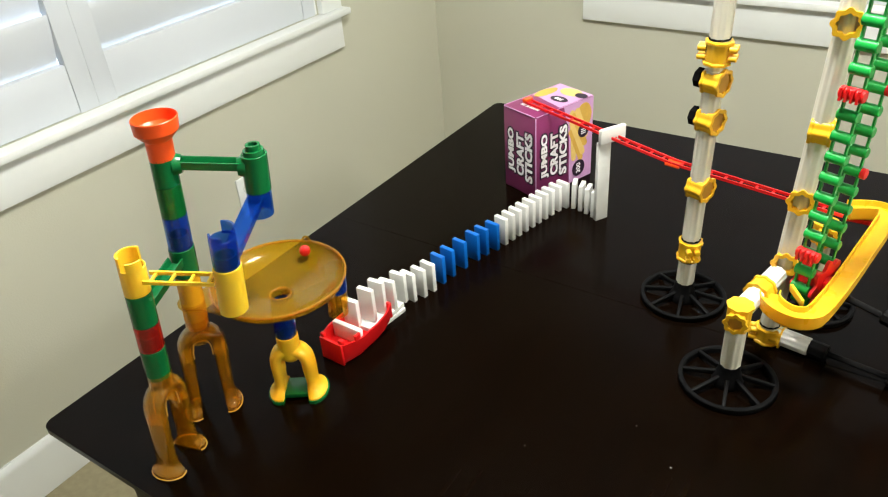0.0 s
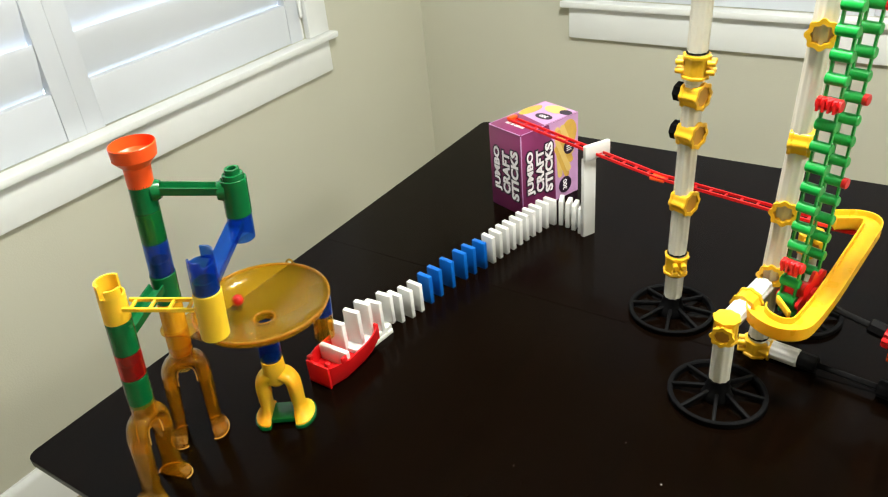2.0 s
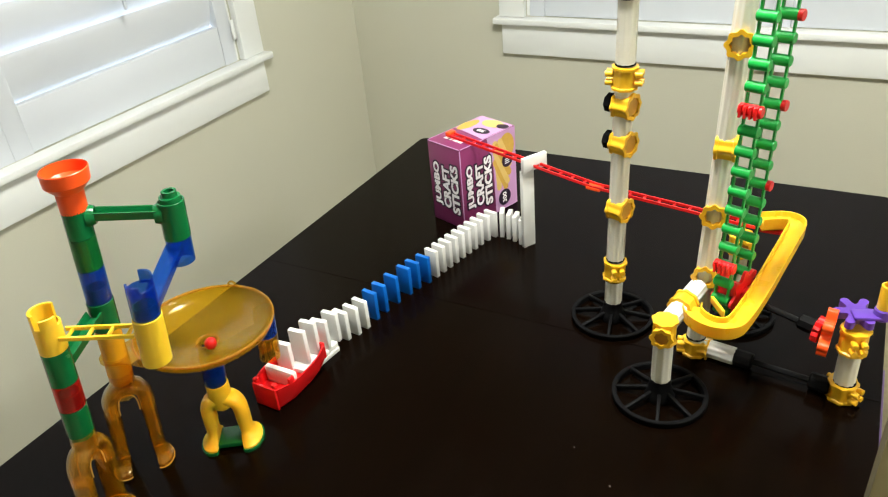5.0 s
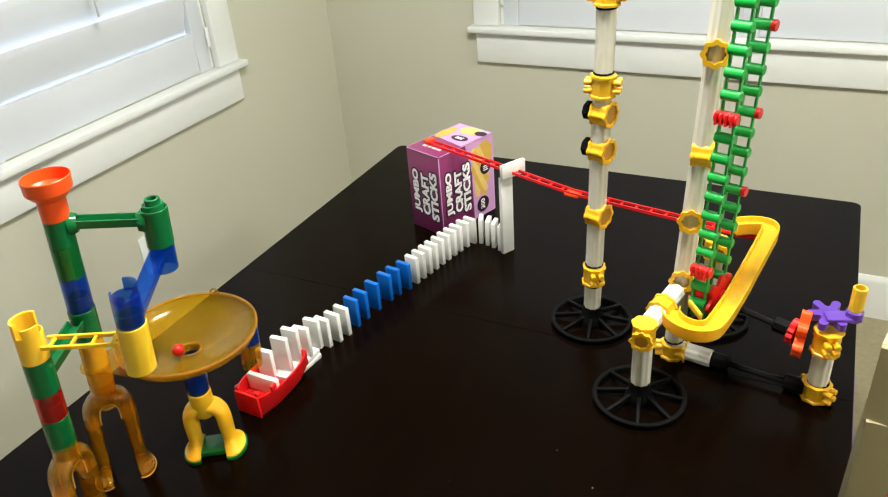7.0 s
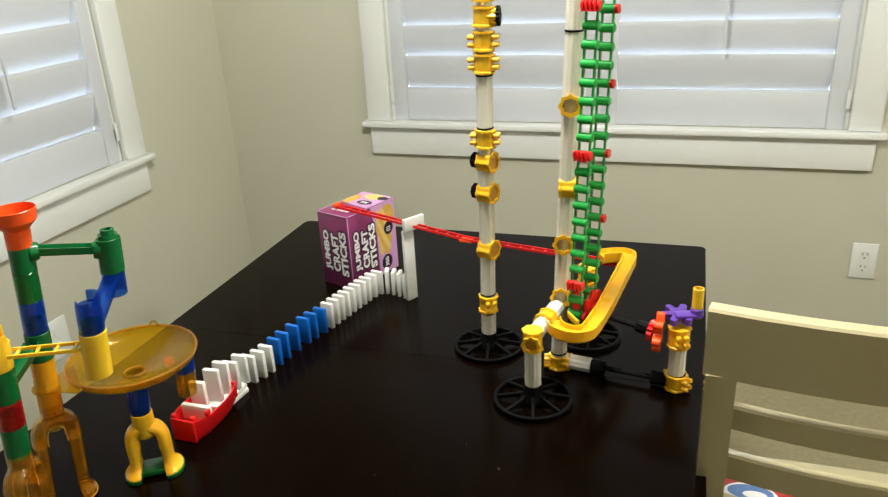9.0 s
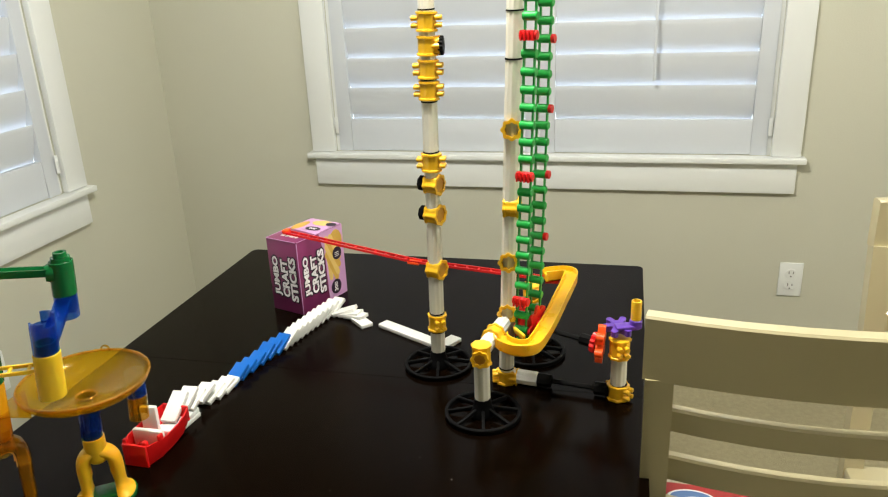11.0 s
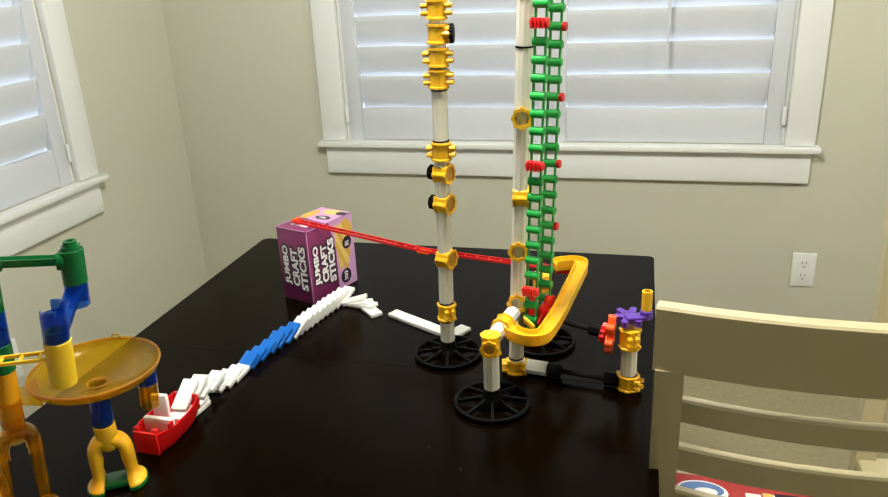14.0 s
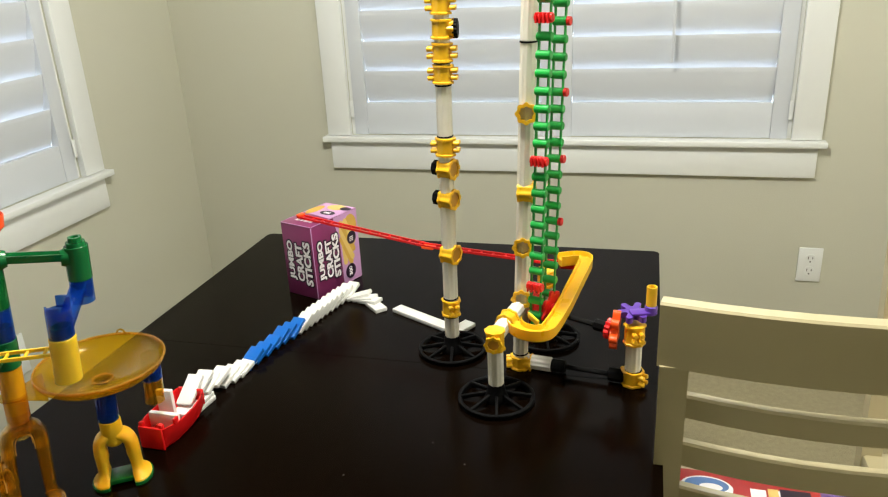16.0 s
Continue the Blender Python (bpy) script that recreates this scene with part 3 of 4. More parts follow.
part("bowl_lip", bm, RIMAMBER, bowl)
bm = B()
lathe(bm, [(0.0806, 0.9285), (0.0825, 0.9285), (0.0830, 0.9300), (0.0822, 0.9318), (0.0808, 0.9318), (0.0800, 0.9303)], Matrix.Translation((CX, CY, 0)), 72, closed=True)
part("bowl_rim", bm, RIMAMBER, bowl, "thick amber rim")
bm = B()
c = Vector((CX, CY, 0.929)) + Vector((-0.025, 0.0785, 0))
pts = [c + Vector((0.007 * math.cos(radians(k)), 0, 0.007 * math.sin(radians(k)))) for k in range(0, 181, 20)]
sweep(bm, pts, [(-0.001, -0.001), (0.001, -0.001), (0.001, 0.001), (-0.001, 0.001)], Vector((0, 1, 0)))
part("bowl_tab", bm, BOWLAMBER, bowl)
# amber lobe that ties the bowl to the tall tower
a, b = Vector((CX, CY, 0)), Vector((BX, BY, 0))
d = (b - a).normalized()
s = Vector((-d.y, d.x, 0))
outl = []
for k, w in ((0.068, 0.040), (0.080, 0.030), (0.092, 0.021)):
    outl.append((a + d * k + s * w))
for i in range(9):
    g = radians(90 - 180 * i / 8)
    outl.append(b + d * 0.018 * math.cos(g) + s * 0.018 * math.sin(g))
for k, w in ((0.092, 0.021), (0.080, 0.030), (0.068, 0.040)):
    outl.append((a + d * k - s * w))
part("bowl_arm", plate(B(), [(v.x, v.y) for v in outl], 0.916, 0.919), BOWLAMBER, bowl)
# centre column
run_tube("collar", CX, CY, 0.842, 0.8955, CLEARBLUE, "blue collar below the bowl")
run_tube("inner_tube", CX, CY, 0.838, 0.890, CLEARBLUE, "blue inner tube", R - 0.0022)


def yellow_pedestal():
    x, y, turn = CX + 0.009, CY + 0.002, 33
    lean, SHEAR[run] = SHEAR[run], Vector((-0.030, 0.020, 0))     # it leans a little against the column above
    f = arch_foot(x, y, 0.845, turn, YELLOW, "yellow arch pedestal on green-edged feet", 1.14)
    m = Matrix.Translation((x, y, 0)) @ Matrix.Rotation(radians(turn), 4, "Z")
    for s in (-1, 1):
        prof2 = []
        for i in range(24):
            a = 2 * math.pi * i / 24
            px = 0.0182 * math.cos(a)
            px = max(px, -0.0062)
            prof2.append((s * (0.0220 + px), 0.0262 * math.sin(a)))
        part("foot_rim", plate(B(), prof2 if s > 0 else prof2[::-1], TOP + 0.0002, TOP + 0.0042, m), GREEN, run, "green foot rim")
    part("cross_plate", one_block((x, y, TOP + 0.0062), (0.040, 0.032, 0.0065), Matrix.Rotation(radians(turn), 3, "Z"), 0.001), GREEN, run, "green cross plate")
    SHEAR[run] = lean


yellow_pedestal()
# blue arm to the outlet tube
p = toward(CX, CY, FX, FY, R - 0.001)
q = toward(FX, FY, CX, CY, R - 0.001)
trough("outlet_channel", (*p, 0.876), (*q, 0.866), CLEARBLUE, "clear blue channel below the bowl", 0.0092, 0.009)
run_tube("tube", FX, FY, 0.8535, 0.8925, CLEARBLUE, "clear blue outlet tube")
run_tube("tube", FX, FY, 0.8165, 0.853, AMBER, "clear amber outlet tube")

marble = thing("marble", CX, CY + 0.06, 0.928, "small glossy red glass marble", "marble")
bm = B()
bmesh.ops.create_uvsphere(bm, u_segments=24, v_segments=16, radius=0.0073)
mb = new("ball", finish(bm, MARBLERED))
mb.parent = marble

# ---- the red boat ----


def boat():
    t = thing("toy_boat", 0.262, -0.845, TOP, "red plastic toy boat hull holding dominoes", "toy boat")
    # half outline, front at -y; the hull tapers to a far tip
    rows = [(-0.049, 0.019, 0.034, 0.0), (-0.047, 0.021, 0.035, 0.0), (-0.022, 0.0285, 0.033, 0.0), (0.015, 0.0285, 0.034, 0.001), (0.035, 0.0265, 0.036, 0.003), (0.052, 0.0215, 0.039, 0.007)]
    m = Matrix.Translation((0.2600, -0.845, TOP)) @ Matrix.Rotation(radians(-2), 4, "Z")
    bm = B()
    rings = []
    for y, w, h, keel in rows:
        flare = 1.08
        sec = [(-w * flare, h), (-w * flare + 0.002, h), (-w + 0.0025, max(keel + 0.004, 0.014)), (w - 0.0025, max(keel + 0.004, 0.014)), (w * flare - 0.002, h), (w * flare, h), (w, keel + 0.010), (w * 0.8, keel + 0.0003), (-w * 0.8, keel + 0.0003), (-w, keel + 0.010)]
        rings.append([bm.verts.new(m @ Vector((x, y, z))) for x, z in sec])
    for p_, q_ in zip(rings, rings[1:]):
        for i in range(10):
            j = (i + 1) % 10
            bm.faces.new((p_[i], p_[j], q_[j], q_[i]))
    bm.faces.new(rings[0][::-1])
    bm.faces.new(rings[-1])
    part("hull", bm, RED, t)
    part("stern", one_block(m @ Vector((0, -0.0505, 0.0185)), (0.040, 0.004, 0.036), m.to_3x3(), 0.001), RED, t)
    part("bow", one_block(m @ Vector((0, 0.0535, 0.0275)), (0.044, 0.004, 0.026), m.to_3x3(), 0.001), RED, t)
    for s in (-1, 1):
        part("knob", one_block(m @ Vector((s * 0.0165, -0.0465, 0.037)), (0.008, 0.007, 0.010), m.to_3x3(), 0.002), RED, t)
    part("knob", one_block(m @ Vector((0.0275, -0.026, 0.037)), (0.004, 0.010, 0.010), m.to_3x3(), 0.001), RED, t)


boat()

# ---- dominoes ----
DW, DT, DH = 0.0252, 0.0076, 0.049


def domino_mesh(mat):
    return finish(one_block((0, 0, DH / 2), (DW, DT, DH), None, 0.0007), mat)


MESH_W, MESH_B = domino_mesh(WHITE), domino_mesh(BLUE)
MESH_TALL = finish(one_block((0, 0, 0.0275), (DW, DT, 0.055), None, 0.0007), WHITE)


def domino(x, y, z, turn, mat_mesh, label, group="row of dominoes"):
    """A domino whose base centre is at x, y, z, its broad face looking along turn + 90 degrees."""
    ob = new("domino", mat_mesh)
    ob.matrix_basis = pose(x, y, z, 0, 0, turn)
    return tagged(ob, label, "domino", group)


# base centres, turn, start of the fall (seconds), final lean (degrees)
ROW = []


def row_point(x, y, turn, blue=False, z=TOP, lean=66.0):
    ROW.append([x, y, z, turn, blue, lean])


row_point(0.2635, -0.8185, 4, z=TOP + 0.0218)
row_point(0.2650, -0.7960, 4, z=TOP + 0.0218)
row_point(0.2660, -0.7740, 4, z=TOP + 0.0154)
row_point(0.2695, -0.7520, 2, z=TOP + 0.0154)
for x, y in ((0.2680, -0.727), (0.2755, -0.710), (0.2795, -0.691)):
    row_point(x, y, -6)
for x, y in ((0.2815, -0.666), (0.2845, -0.643), (0.2895, -0.615), (0.2955, -0.586), (0.3005, -0.566), (0.3085, -0.545)):
    row_point(x, y, -8, True)
for x, y in ((0.3130, -0.523), (0.3165, -0.505), (0.3200, -0.488), (0.3235, -0.471), (0.3270, -0.453), (0.3305, -0.436), (0.3345, -0.419), (0.3380, -0.402), (0.3430, -0.384), (0.3500, -0.368)):
    row_point(x, y, -14, lean=62)
for x, y, tn in ((0.3680, -0.3575, -72), (0.3835, -0.3600, -80), (0.3975, -0.3640, -82), (0.4125, -0.3700, -84)):
    row_point(x, y, tn, lean=70)
ROW[-1][5] = 90
for i, r in enumerate(ROW[:-1]):
    gap = math.hypot(ROW[i + 1][0] - r[0], ROW[i + 1][1] - r[1])
    r[5] = 88 - math.degrees(math.asin(min(0.9, DT / gap)))
ROW[0][5], ROW[1][5] = 64, 72
for i in range(2, 7):
    ROW[i][5] += 11
DRIFT = {len(ROW) - 4: -16, len(ROW) - 3: -22, len(ROW) - 2: -30, len(ROW) - 1: -50}     # turn while falling
SLIDE = {len(ROW) - 4: -0.010, len(ROW) - 3: -0.012, len(ROW) - 2: -0.013, len(ROW) - 1: -0.004}        # the feet kick back: metres along the fall
for k, lean in ((4, 72), (3, 78), (2, 81)):
    ROW[-k][5] = lean
DOMINOES = []
for x, y, z, turn, blue, lean in ROW:
    tall = z > TOP + 0.02
    DOMINOES.append(domino(x, y, z, turn, MESH_B if blue else MESH_TALL if tall else MESH_W, "taller white plastic domino standing in the red boat" if tall else "glossy blue plastic domino" if blue else "white plastic domino in a toppling row"))
# still dominoes in and under the boat
bm = one_block((0, 0, 0), (DW, DH, DT), None, 0.0007)
FLAT = finish(bm, WHITE)


def flat_domino(m, label):
    ob = new("domino", FLAT)
    ob.matrix_basis = m
    return tagged(ob, label, "domino", "loose dominoes")


flat_domino(pose(0.2640, -0.8110, TOP + 0.0179, 0, 0, 2), "white plastic domino lying in the red boat")
flat_domino(pose(0.2655, -0.7790, TOP + 0.0038, 0, 0, -6), "white plastic domino lying flat on the table")
flat_domino(pose(0.2650, -0.7790, TOP + 0.0115, 0, 0, -2), "white plastic domino lying on another at the boat")
flat_domino(pose(0.2590, -0.8600, TOP + 0.0267, 90, 0, 0) @ pose(0, 0, 0, 0, 0, 90), "white plastic domino standing on edge in the boat")
flat_domino(pose(0.2475, -0.8355, TOP + 0.0385, 90, 0, 3), "white plastic domino upright in the boat")

# the tall plank with a domino across its top
PH = 0.147
bm = one_block((0, 0, PH / 2), (0.0076, 0.0245, PH), None, 0.0007)
plank = new("plank", finish(bm, WHITE))
plank.matrix_basis = pose(0.427, -0.378, TOP, 0, 0, -29)
tagged(plank, "tall white plastic plank at the end of the domino row", "plank")
bm = one_block((0, 0, 0), (DT, DH, DW), None, 0.0007)
cap = new("domino", finish(bm, WHITE))
cap.matrix_basis = pose(0.438, -0.372, TOP + PH + DW / 2, 0, 0, -30)
tagged(cap, "white plastic domino lying across the plank's top", "domino", "loose dominoes")


def writing(text, size, m, mat, parent, name, depth=0.0003, bold=0.0, size_to=None):
    """Raised lettering in the built-in font, centred, placed by m (in the parent's space)."""
    cu = bpy.data.curves.new("lettering", "FONT")
    cu.body, cu.size, cu.extrude, cu.offset = text, size, depth, bold
    cu.align_x, cu.align_y, cu.resolution_u = "CENTER", "CENTER", 3
    tmp = bpy.data.objects.new("lettering", cu)
    scene.collection.objects.link(tmp)
    me = bpy.data.meshes.new_from_object(tmp.evaluated_get(bpy.context.evaluated_depsgraph_get()))
    bpy.data.objects.remove(tmp)
    bpy.data.curves.remove(cu)
    me.materials.clear()
    me.materials.append(mat)
    if size_to:
        xs, ys = [v.co.x for v in me.vertices], [v.co.y for v in me.vertices]
        me.transform(Matrix.Diagonal((size_to[0] / (max(xs) - min(xs)), size_to[1] / (max(ys) - min(ys)), 1, 1))
                     @ Matrix.Translation((-(max(xs) + min(xs)) / 2, -(max(ys) + min(ys)) / 2, 0)))
    me.transform(m)
    ob = new(name, me)
    ob.parent = parent
    return ob


def lettering(text, size, m, mat, parent, depth, bold, size_to=None):
    """A word whose letters are parts of their own."""
    ob = writing(text, size, m, mat, parent, "letter", depth, bold, size_to)
    bm = B()
    bm.from_mesh(ob.data)
    bpy.data.objects.remove(ob)
    bmesh.ops.remove_doubles(bm, verts=bm.verts, dist=1e-6)
    left = set(bm.verts)
    while left:
        stack, island = [left.pop()], []
        while stack:
            v = stack.pop()
            island.append(v)
            for e in v.link_edges:
                o = e.other_vert(v)
                if o in left:
                    left.remove(o)
                    stack.append(o)
        index = {v: k for k, v in enumerate(island)}
        faces = {f for v in island for f in v.link_faces}
        me = bpy.data.meshes.new("letter")
        me.from_pydata([v.co for v in island], [], [[index[v] for v in f.verts] for f in faces])
        me.materials.append(mat)
        new("letter", me).parent = parent
    bm.free()


def ellipse(rx, ry, n=28, a0=0, a1=360):
    return [(rx * math.cos(radians(a0 + (a1 - a0) * i / n)), ry * math.sin(radians(a0 + (a1 - a0) * i / n))) for i in range(n if a1 - a0 == 360 else n + 1)]


def stick_box():
    w, d, h = 0.084, 0.144, 0.160
    t = new("craft_stick_box")
    t.matrix_world = Matrix.Translation((0.217, -0.341, TOP)) @ Matrix.Rotation(radians(-19), 4, "Z")
    tagged(t, "worn purple cardboard box of jumbo craft sticks", "box")

    def add(nm, bm, mat, par=t, label=""):
        ob = new(nm, finish(bm, mat))
        ob.parent = par
        if label:
            ob["label"] = label
        return ob
    body = add("carton", one_block((w / 2, d / 2, h / 2), (w, d, h), None, 0.0015), MAGENTA, t, "magenta cardboard carton")
    # front: local y = 0, facing -y; side: local x = w, facing +x; top
    F = Matrix.Translation((w / 2, -0.0003, h / 2)) @ Matrix.Rotation(radians(90), 4, "X")
    S = Matrix.Translation((w + 0.0003, d / 2, h / 2)) @ Matrix.Rotation(radians(90), 4, "Z") @ Matrix.Rotation(radians(90), 4, "X")
    U = Matrix.Translation((w / 2, d / 2, h + 0.0003))
    # lilac half of the side and the top
    add("lilac_panel", plate(B(), [(0.012, -h / 2 + 0.001), (d / 2 - 0.001, -h / 2 + 0.001), (d / 2 - 0.001, h / 2 - 0.001), (-0.004, h / 2 - 0.001), (0.010, 0.02)], 0, 0.0002, S), LILAC, t, "lilac printed panel")
    add("lilac_panel", plate(B(), [(-w / 2 + 0.002, -0.002), (w / 2 - 0.002, -0.012), (w / 2 - 0.002, d / 2 - 0.002), (-w / 2 + 0.002, d / 2 - 0.002)], 0, 0.0002, U), LILAC, t, "lilac printed panel")
    # stick pictures
    for k, (px, py, rot, ln) in enumerate(((0.020, 0.004, 4, 0.105), (0.028, -0.016, 24, 0.075), (0.031, -0.002, 24, 0.085), (0.036, 0.012, 26, 0.080), (0.041, 0.024, 24, 0.066))):
        mm = S @ Matrix.Translation((px, py + 0.012, 0.0003 + 0.0001 * k)) @ Matrix.Rotation(radians(rot), 4, "Z")
        pts = [(0.0062 * math.cos(radians(g)), ln / 2 * 0.86 + 0.0062 * math.sin(radians(g))) for g in range(0, 181, 20)]
        pts += [(-x, -y) for x, y in pts]
        add("stick_picture", plate(B(), pts, 0, 0.0002, mm), STICK if k % 2 else STICKLIGHT, t)
    add("stick_picture", plate(B(), ellipse(0.020, 0.026), 0.0003, 0.0005, S @ Matrix.Translation((0.047, 0.047, 0))), STICK, t)
    add("stick_picture", plate(B(), ellipse(0.024, 0.016), 0.0003, 0.0005, U @ Matrix.Translation((0.005, 0.052, 0))), STICKLIGHT, t)
    add("stick_picture", plate(B(), ellipse(0.012, 0.028), 0.0003, 0.0005, U @ Matrix.Translation((-0.030, 0.022, 0))), STICK, t)
    # badges
    for base, px, py, r in ((S, 0.036, -0.054, 0.0165), (S, 0.047, 0.020, 0.0145)):
        add("badge", plate(B(), ellipse(r, r), 0.0008, 0.0010, base @ Matrix.Translation((px, py, 0))), INK, t, "round dark badge")
    writing("300", 0.0145, S @ Matrix.Translation((0.036, -0.054, 0.0012)) @ Matrix.Rotation(radians(90), 4, "Z"), PAPER, t, "badge_number", 0.0002, 0.0002)
    for k in range(3):
        add("print_bar", one_block(S @ Vector((0.046, 0.022 - 0.004 * k, 0.0012)), (0.0004, 0.012, 0.0016)), PAPER, t)
    add("badge", plate(B(), ellipse(0.019, 0.011), 0.0008, 0.0010, U @ Matrix.Translation((0.012, 0.014, 0))), INK, t, "oval dark badge")
    writing("300", 0.012, U @ Matrix.Translation((0.012, 0.014, 0.0012)) @ Matrix.Rotation(radians(180), 4, "Z"), PAPER, t, "badge_number", 0.0002, 0.0003)
    add("badge", plate(B(), ellipse(0.013, 0.010), 0.0008, 0.0010, U @ Matrix.Translation((0.030, 0.052, 0))), INK, t, "oval dark badge")
    for k, ln in enumerate((0.010, 0.006, 0.012, 0.008)):
        add("print_bar", one_block(U @ Vector((-0.018 + 0.012 * k, -0.045, 0.0002)), (ln, 0.008, 0.0005)), PAPER, t)
    # big words, running up the faces
    for base, off in ((F, 0.002), (S, -0.028)):
        pl = base @ Matrix.Translation((off, -0.002, 0))
        for k, (word, dx, dy, ln) in enumerate((("JUMBO", -0.0225, 0.001, 0.088), ("CRAFT", 0.0, -0.001, 0.084), ("STICKS", 0.0225, -0.001, 0.098))):
            mm = Matrix.Translation((dx, dy, 0)) @ Matrix.Rotation(radians(90), 4, "Z")
            writing(word, 0.0255, pl @ Matrix.Translation((0, 0, 0.0003 + 0.0001 * k)) @ mm, INK, t, "word_outline", 0.0002, 0.0034, (ln + 0.0060, 0.0255))
            lettering(word, 0.0255, pl @ Matrix.Translation((0, 0, 0.0010)) @ mm, PAPER, t, 0.0002, 0.0011, (ln, 0.0192))
    # worn white edges
    for c, s in (((w, 0, h / 2), (0.0016, 0.0016, h - 0.004)), ((w / 2, 0, h), (w - 0.004, 0.0018, 0.0012)), ((0, d / 2, h), (0.0012, d - 0.004, 0.0012)), ((w, d / 2, h), (0.0014, d - 0.004, 0.0012))):
        add("worn_edge", one_block(c, s, None, 0.0004), LILAC, t)
    return t


stick_box()


def red_track():
    """Two thin rails with cross ties, from the box's top to the yellow trough."""
    a, mid, b = Vector((0.250, -0.318, 0.9165)), Vector((0.552, -0.4005, 0.897)), Vector((0.800, -0.437, 0.890))
    t = thing("marble_track", *a, "thin red plastic marble track with cross ties", "track")
    n = 0
    for p_, q_ in ((a, mid), (mid, b)):
        d = q_ - p_
        side_ = d.cross(Vector((0, 0, 1))).normalized()
        for s_ in (-1, 1):
            part("rail", sweep(B(), [p_ + side_ * s_ * 0.0065, q_ + side_ * s_ * 0.0065], [(-0.0011, -0.0022), (0.0011, -0.0022), (0.0011, 0.0022), (-0.0011, 0.0022)]), RED, t)
        k = 0.012
        while k < d.length - 0.004:
            c_ = p_ + d.normalized() * k
            part("cross_tie", sweep(B(), [c_ - side_ * 0.006, c_ + side_ * 0.006], [(-0.0016, -0.0018), (0.0016, -0.0018), (0.0016, 0.0004), (-0.0016, 0.0004)]), RED, t)
            k += 0.0235
    dm = (b - mid).normalized()
    rot = dm.to_track_quat("X", "Z").to_matrix()
    part("joint_clip", one_block(mid + Vector((0, 0, -0.003)), (0.024, 0.017, 0.005), rot, 0.0012), ORANGERED, t)
    part("end_clip", one_block(a + Vector((0.004, 0, 0.002)), (0.010, 0.018, 0.006), (mid - a).to_track_quat("X", "Z").to_matrix(), 0.0012), ORANGERED, t)


red_track()

# ---- the gear tower ----
tower = thing("gear_tower", 0.70, -0.57, TOP, "tall construction toy of ivory tubes with yellow connectors and black bases", "construction toy")
LEAN = Vector((0.034, 0.0, 1.0))
TILT1 = Vector((0.012, 0.0, 1.0))


def along(x, y, z):
    """A point of a pole that stands at x, y on the table, at height z."""
    return Vector((x, y, 0)) + (TILT1 if x < 0.7 else LEAN) * (z - TOP) + Vector((0, 0, TOP))


def disc_base(x, y):
    """A dished wheel: a deep rim, eight spokes that rise to a conical hub."""
    m = Matrix.Translation((x, y, TOP))
    bm = lathe(B(), [(0.0535, 0.0004), (0.0600, 0.0004), (0.0608, 0.002), (0.0608, 0.0075), (0.0598, 0.0085), (0.0560, 0.0085), (0.0545, 0.0070)], m, 64, closed=True)
    o = part("disc_base", bm, BLACK, tower, "black spoked disc base")
    for k in range(8):
        a = 2 * math.pi * (k + 0.25) / 8
        mm = Matrix.Rotation(a, 3, "Z")
        c = Vector((x, y, TOP)) + mm @ Vector((0.0345, 0, 0.0090))
        part("spoke", one_block(c, (0.044, 0.0048, 0.0070), mm @ Matrix.Rotation(radians(9), 3, "Y"), 0.0012), BLACK, o)
    part("hub", lathe(B(), [(0.0195, 0.0004), (0.0200, 0.0070), (0.0175, 0.0120), (0.0145, 0.0180), (0.0134, 0.0290), (0.0090, 0.0290), (0.0085, 0.0004)], m, 32, closed=True), BLACK, o)


TR = 0.0121


def pole_tube(a, b, r=TR, mat=None):
    return part("tube", bar(B(), a, b, r, 50, 10, 0.045), mat or IVORY, tower)


def ring(x, y, z, r=TR + 0.0012):
    c = along(x, y, z)
    return part("ring", bar(B(), c, c + LEAN * 0.0022, r, 24), BLACK, tower, "thin black ring")


def collar(c, axis, h=0.030, r=0.0154, mat=None):
    """The ribbed barrel of a connector, centred at c."""
    a = Vector(c) - Vector(axis).normalized() * h / 2
    m = frame_to(a, a + Vector(axis))
    bm = lathe(B(), [(r * 0.86, 0), (r * 1.08, 0.0005), (r * 1.08, 0.0035), (r * 0.95, 0.0045), (r * 0.95, h - 0.0045), (r * 1.08, h - 0.0035), (r * 1.08, h - 0.0005), (r * 0.86, h)], m, 48, 8, 0.05)
    return part("connector", bm, mat or GOLD, tower)


def socket(parent, c, d, length=0.012, r=0.0128, reach=0.012, hollow=False):
    """A short open eight-sided socket standing out of a connector."""
    d = Vector(d).normalized()
    a = Vector(c) + d * (reach - 0.006)
    m = frame_to(a, a + d)
    h = length + 0.006
    bm = lathe(B(), [(r * 0.74, 0), (r * 0.95, 0), (r * 0.95, h - 0.003), (r * 1.12, h - 0.0025), (r * 1.12, h), (r * 0.74, h)], m, 64, 8, 0.085, closed=True)
    ob = part("socket", bm, GOLD, parent)
    if hollow:
        return ob
    # dark disc set in the socket, painted as the shade within
    part("bore", bar(B(), Vector(c) + d * (reach - 0.002), Vector(c) + d * (reach + 0.0058), r * 0.76, 24), BORESHADE, ob, "dark amber disc painted as the shade in the bore")
    return ob


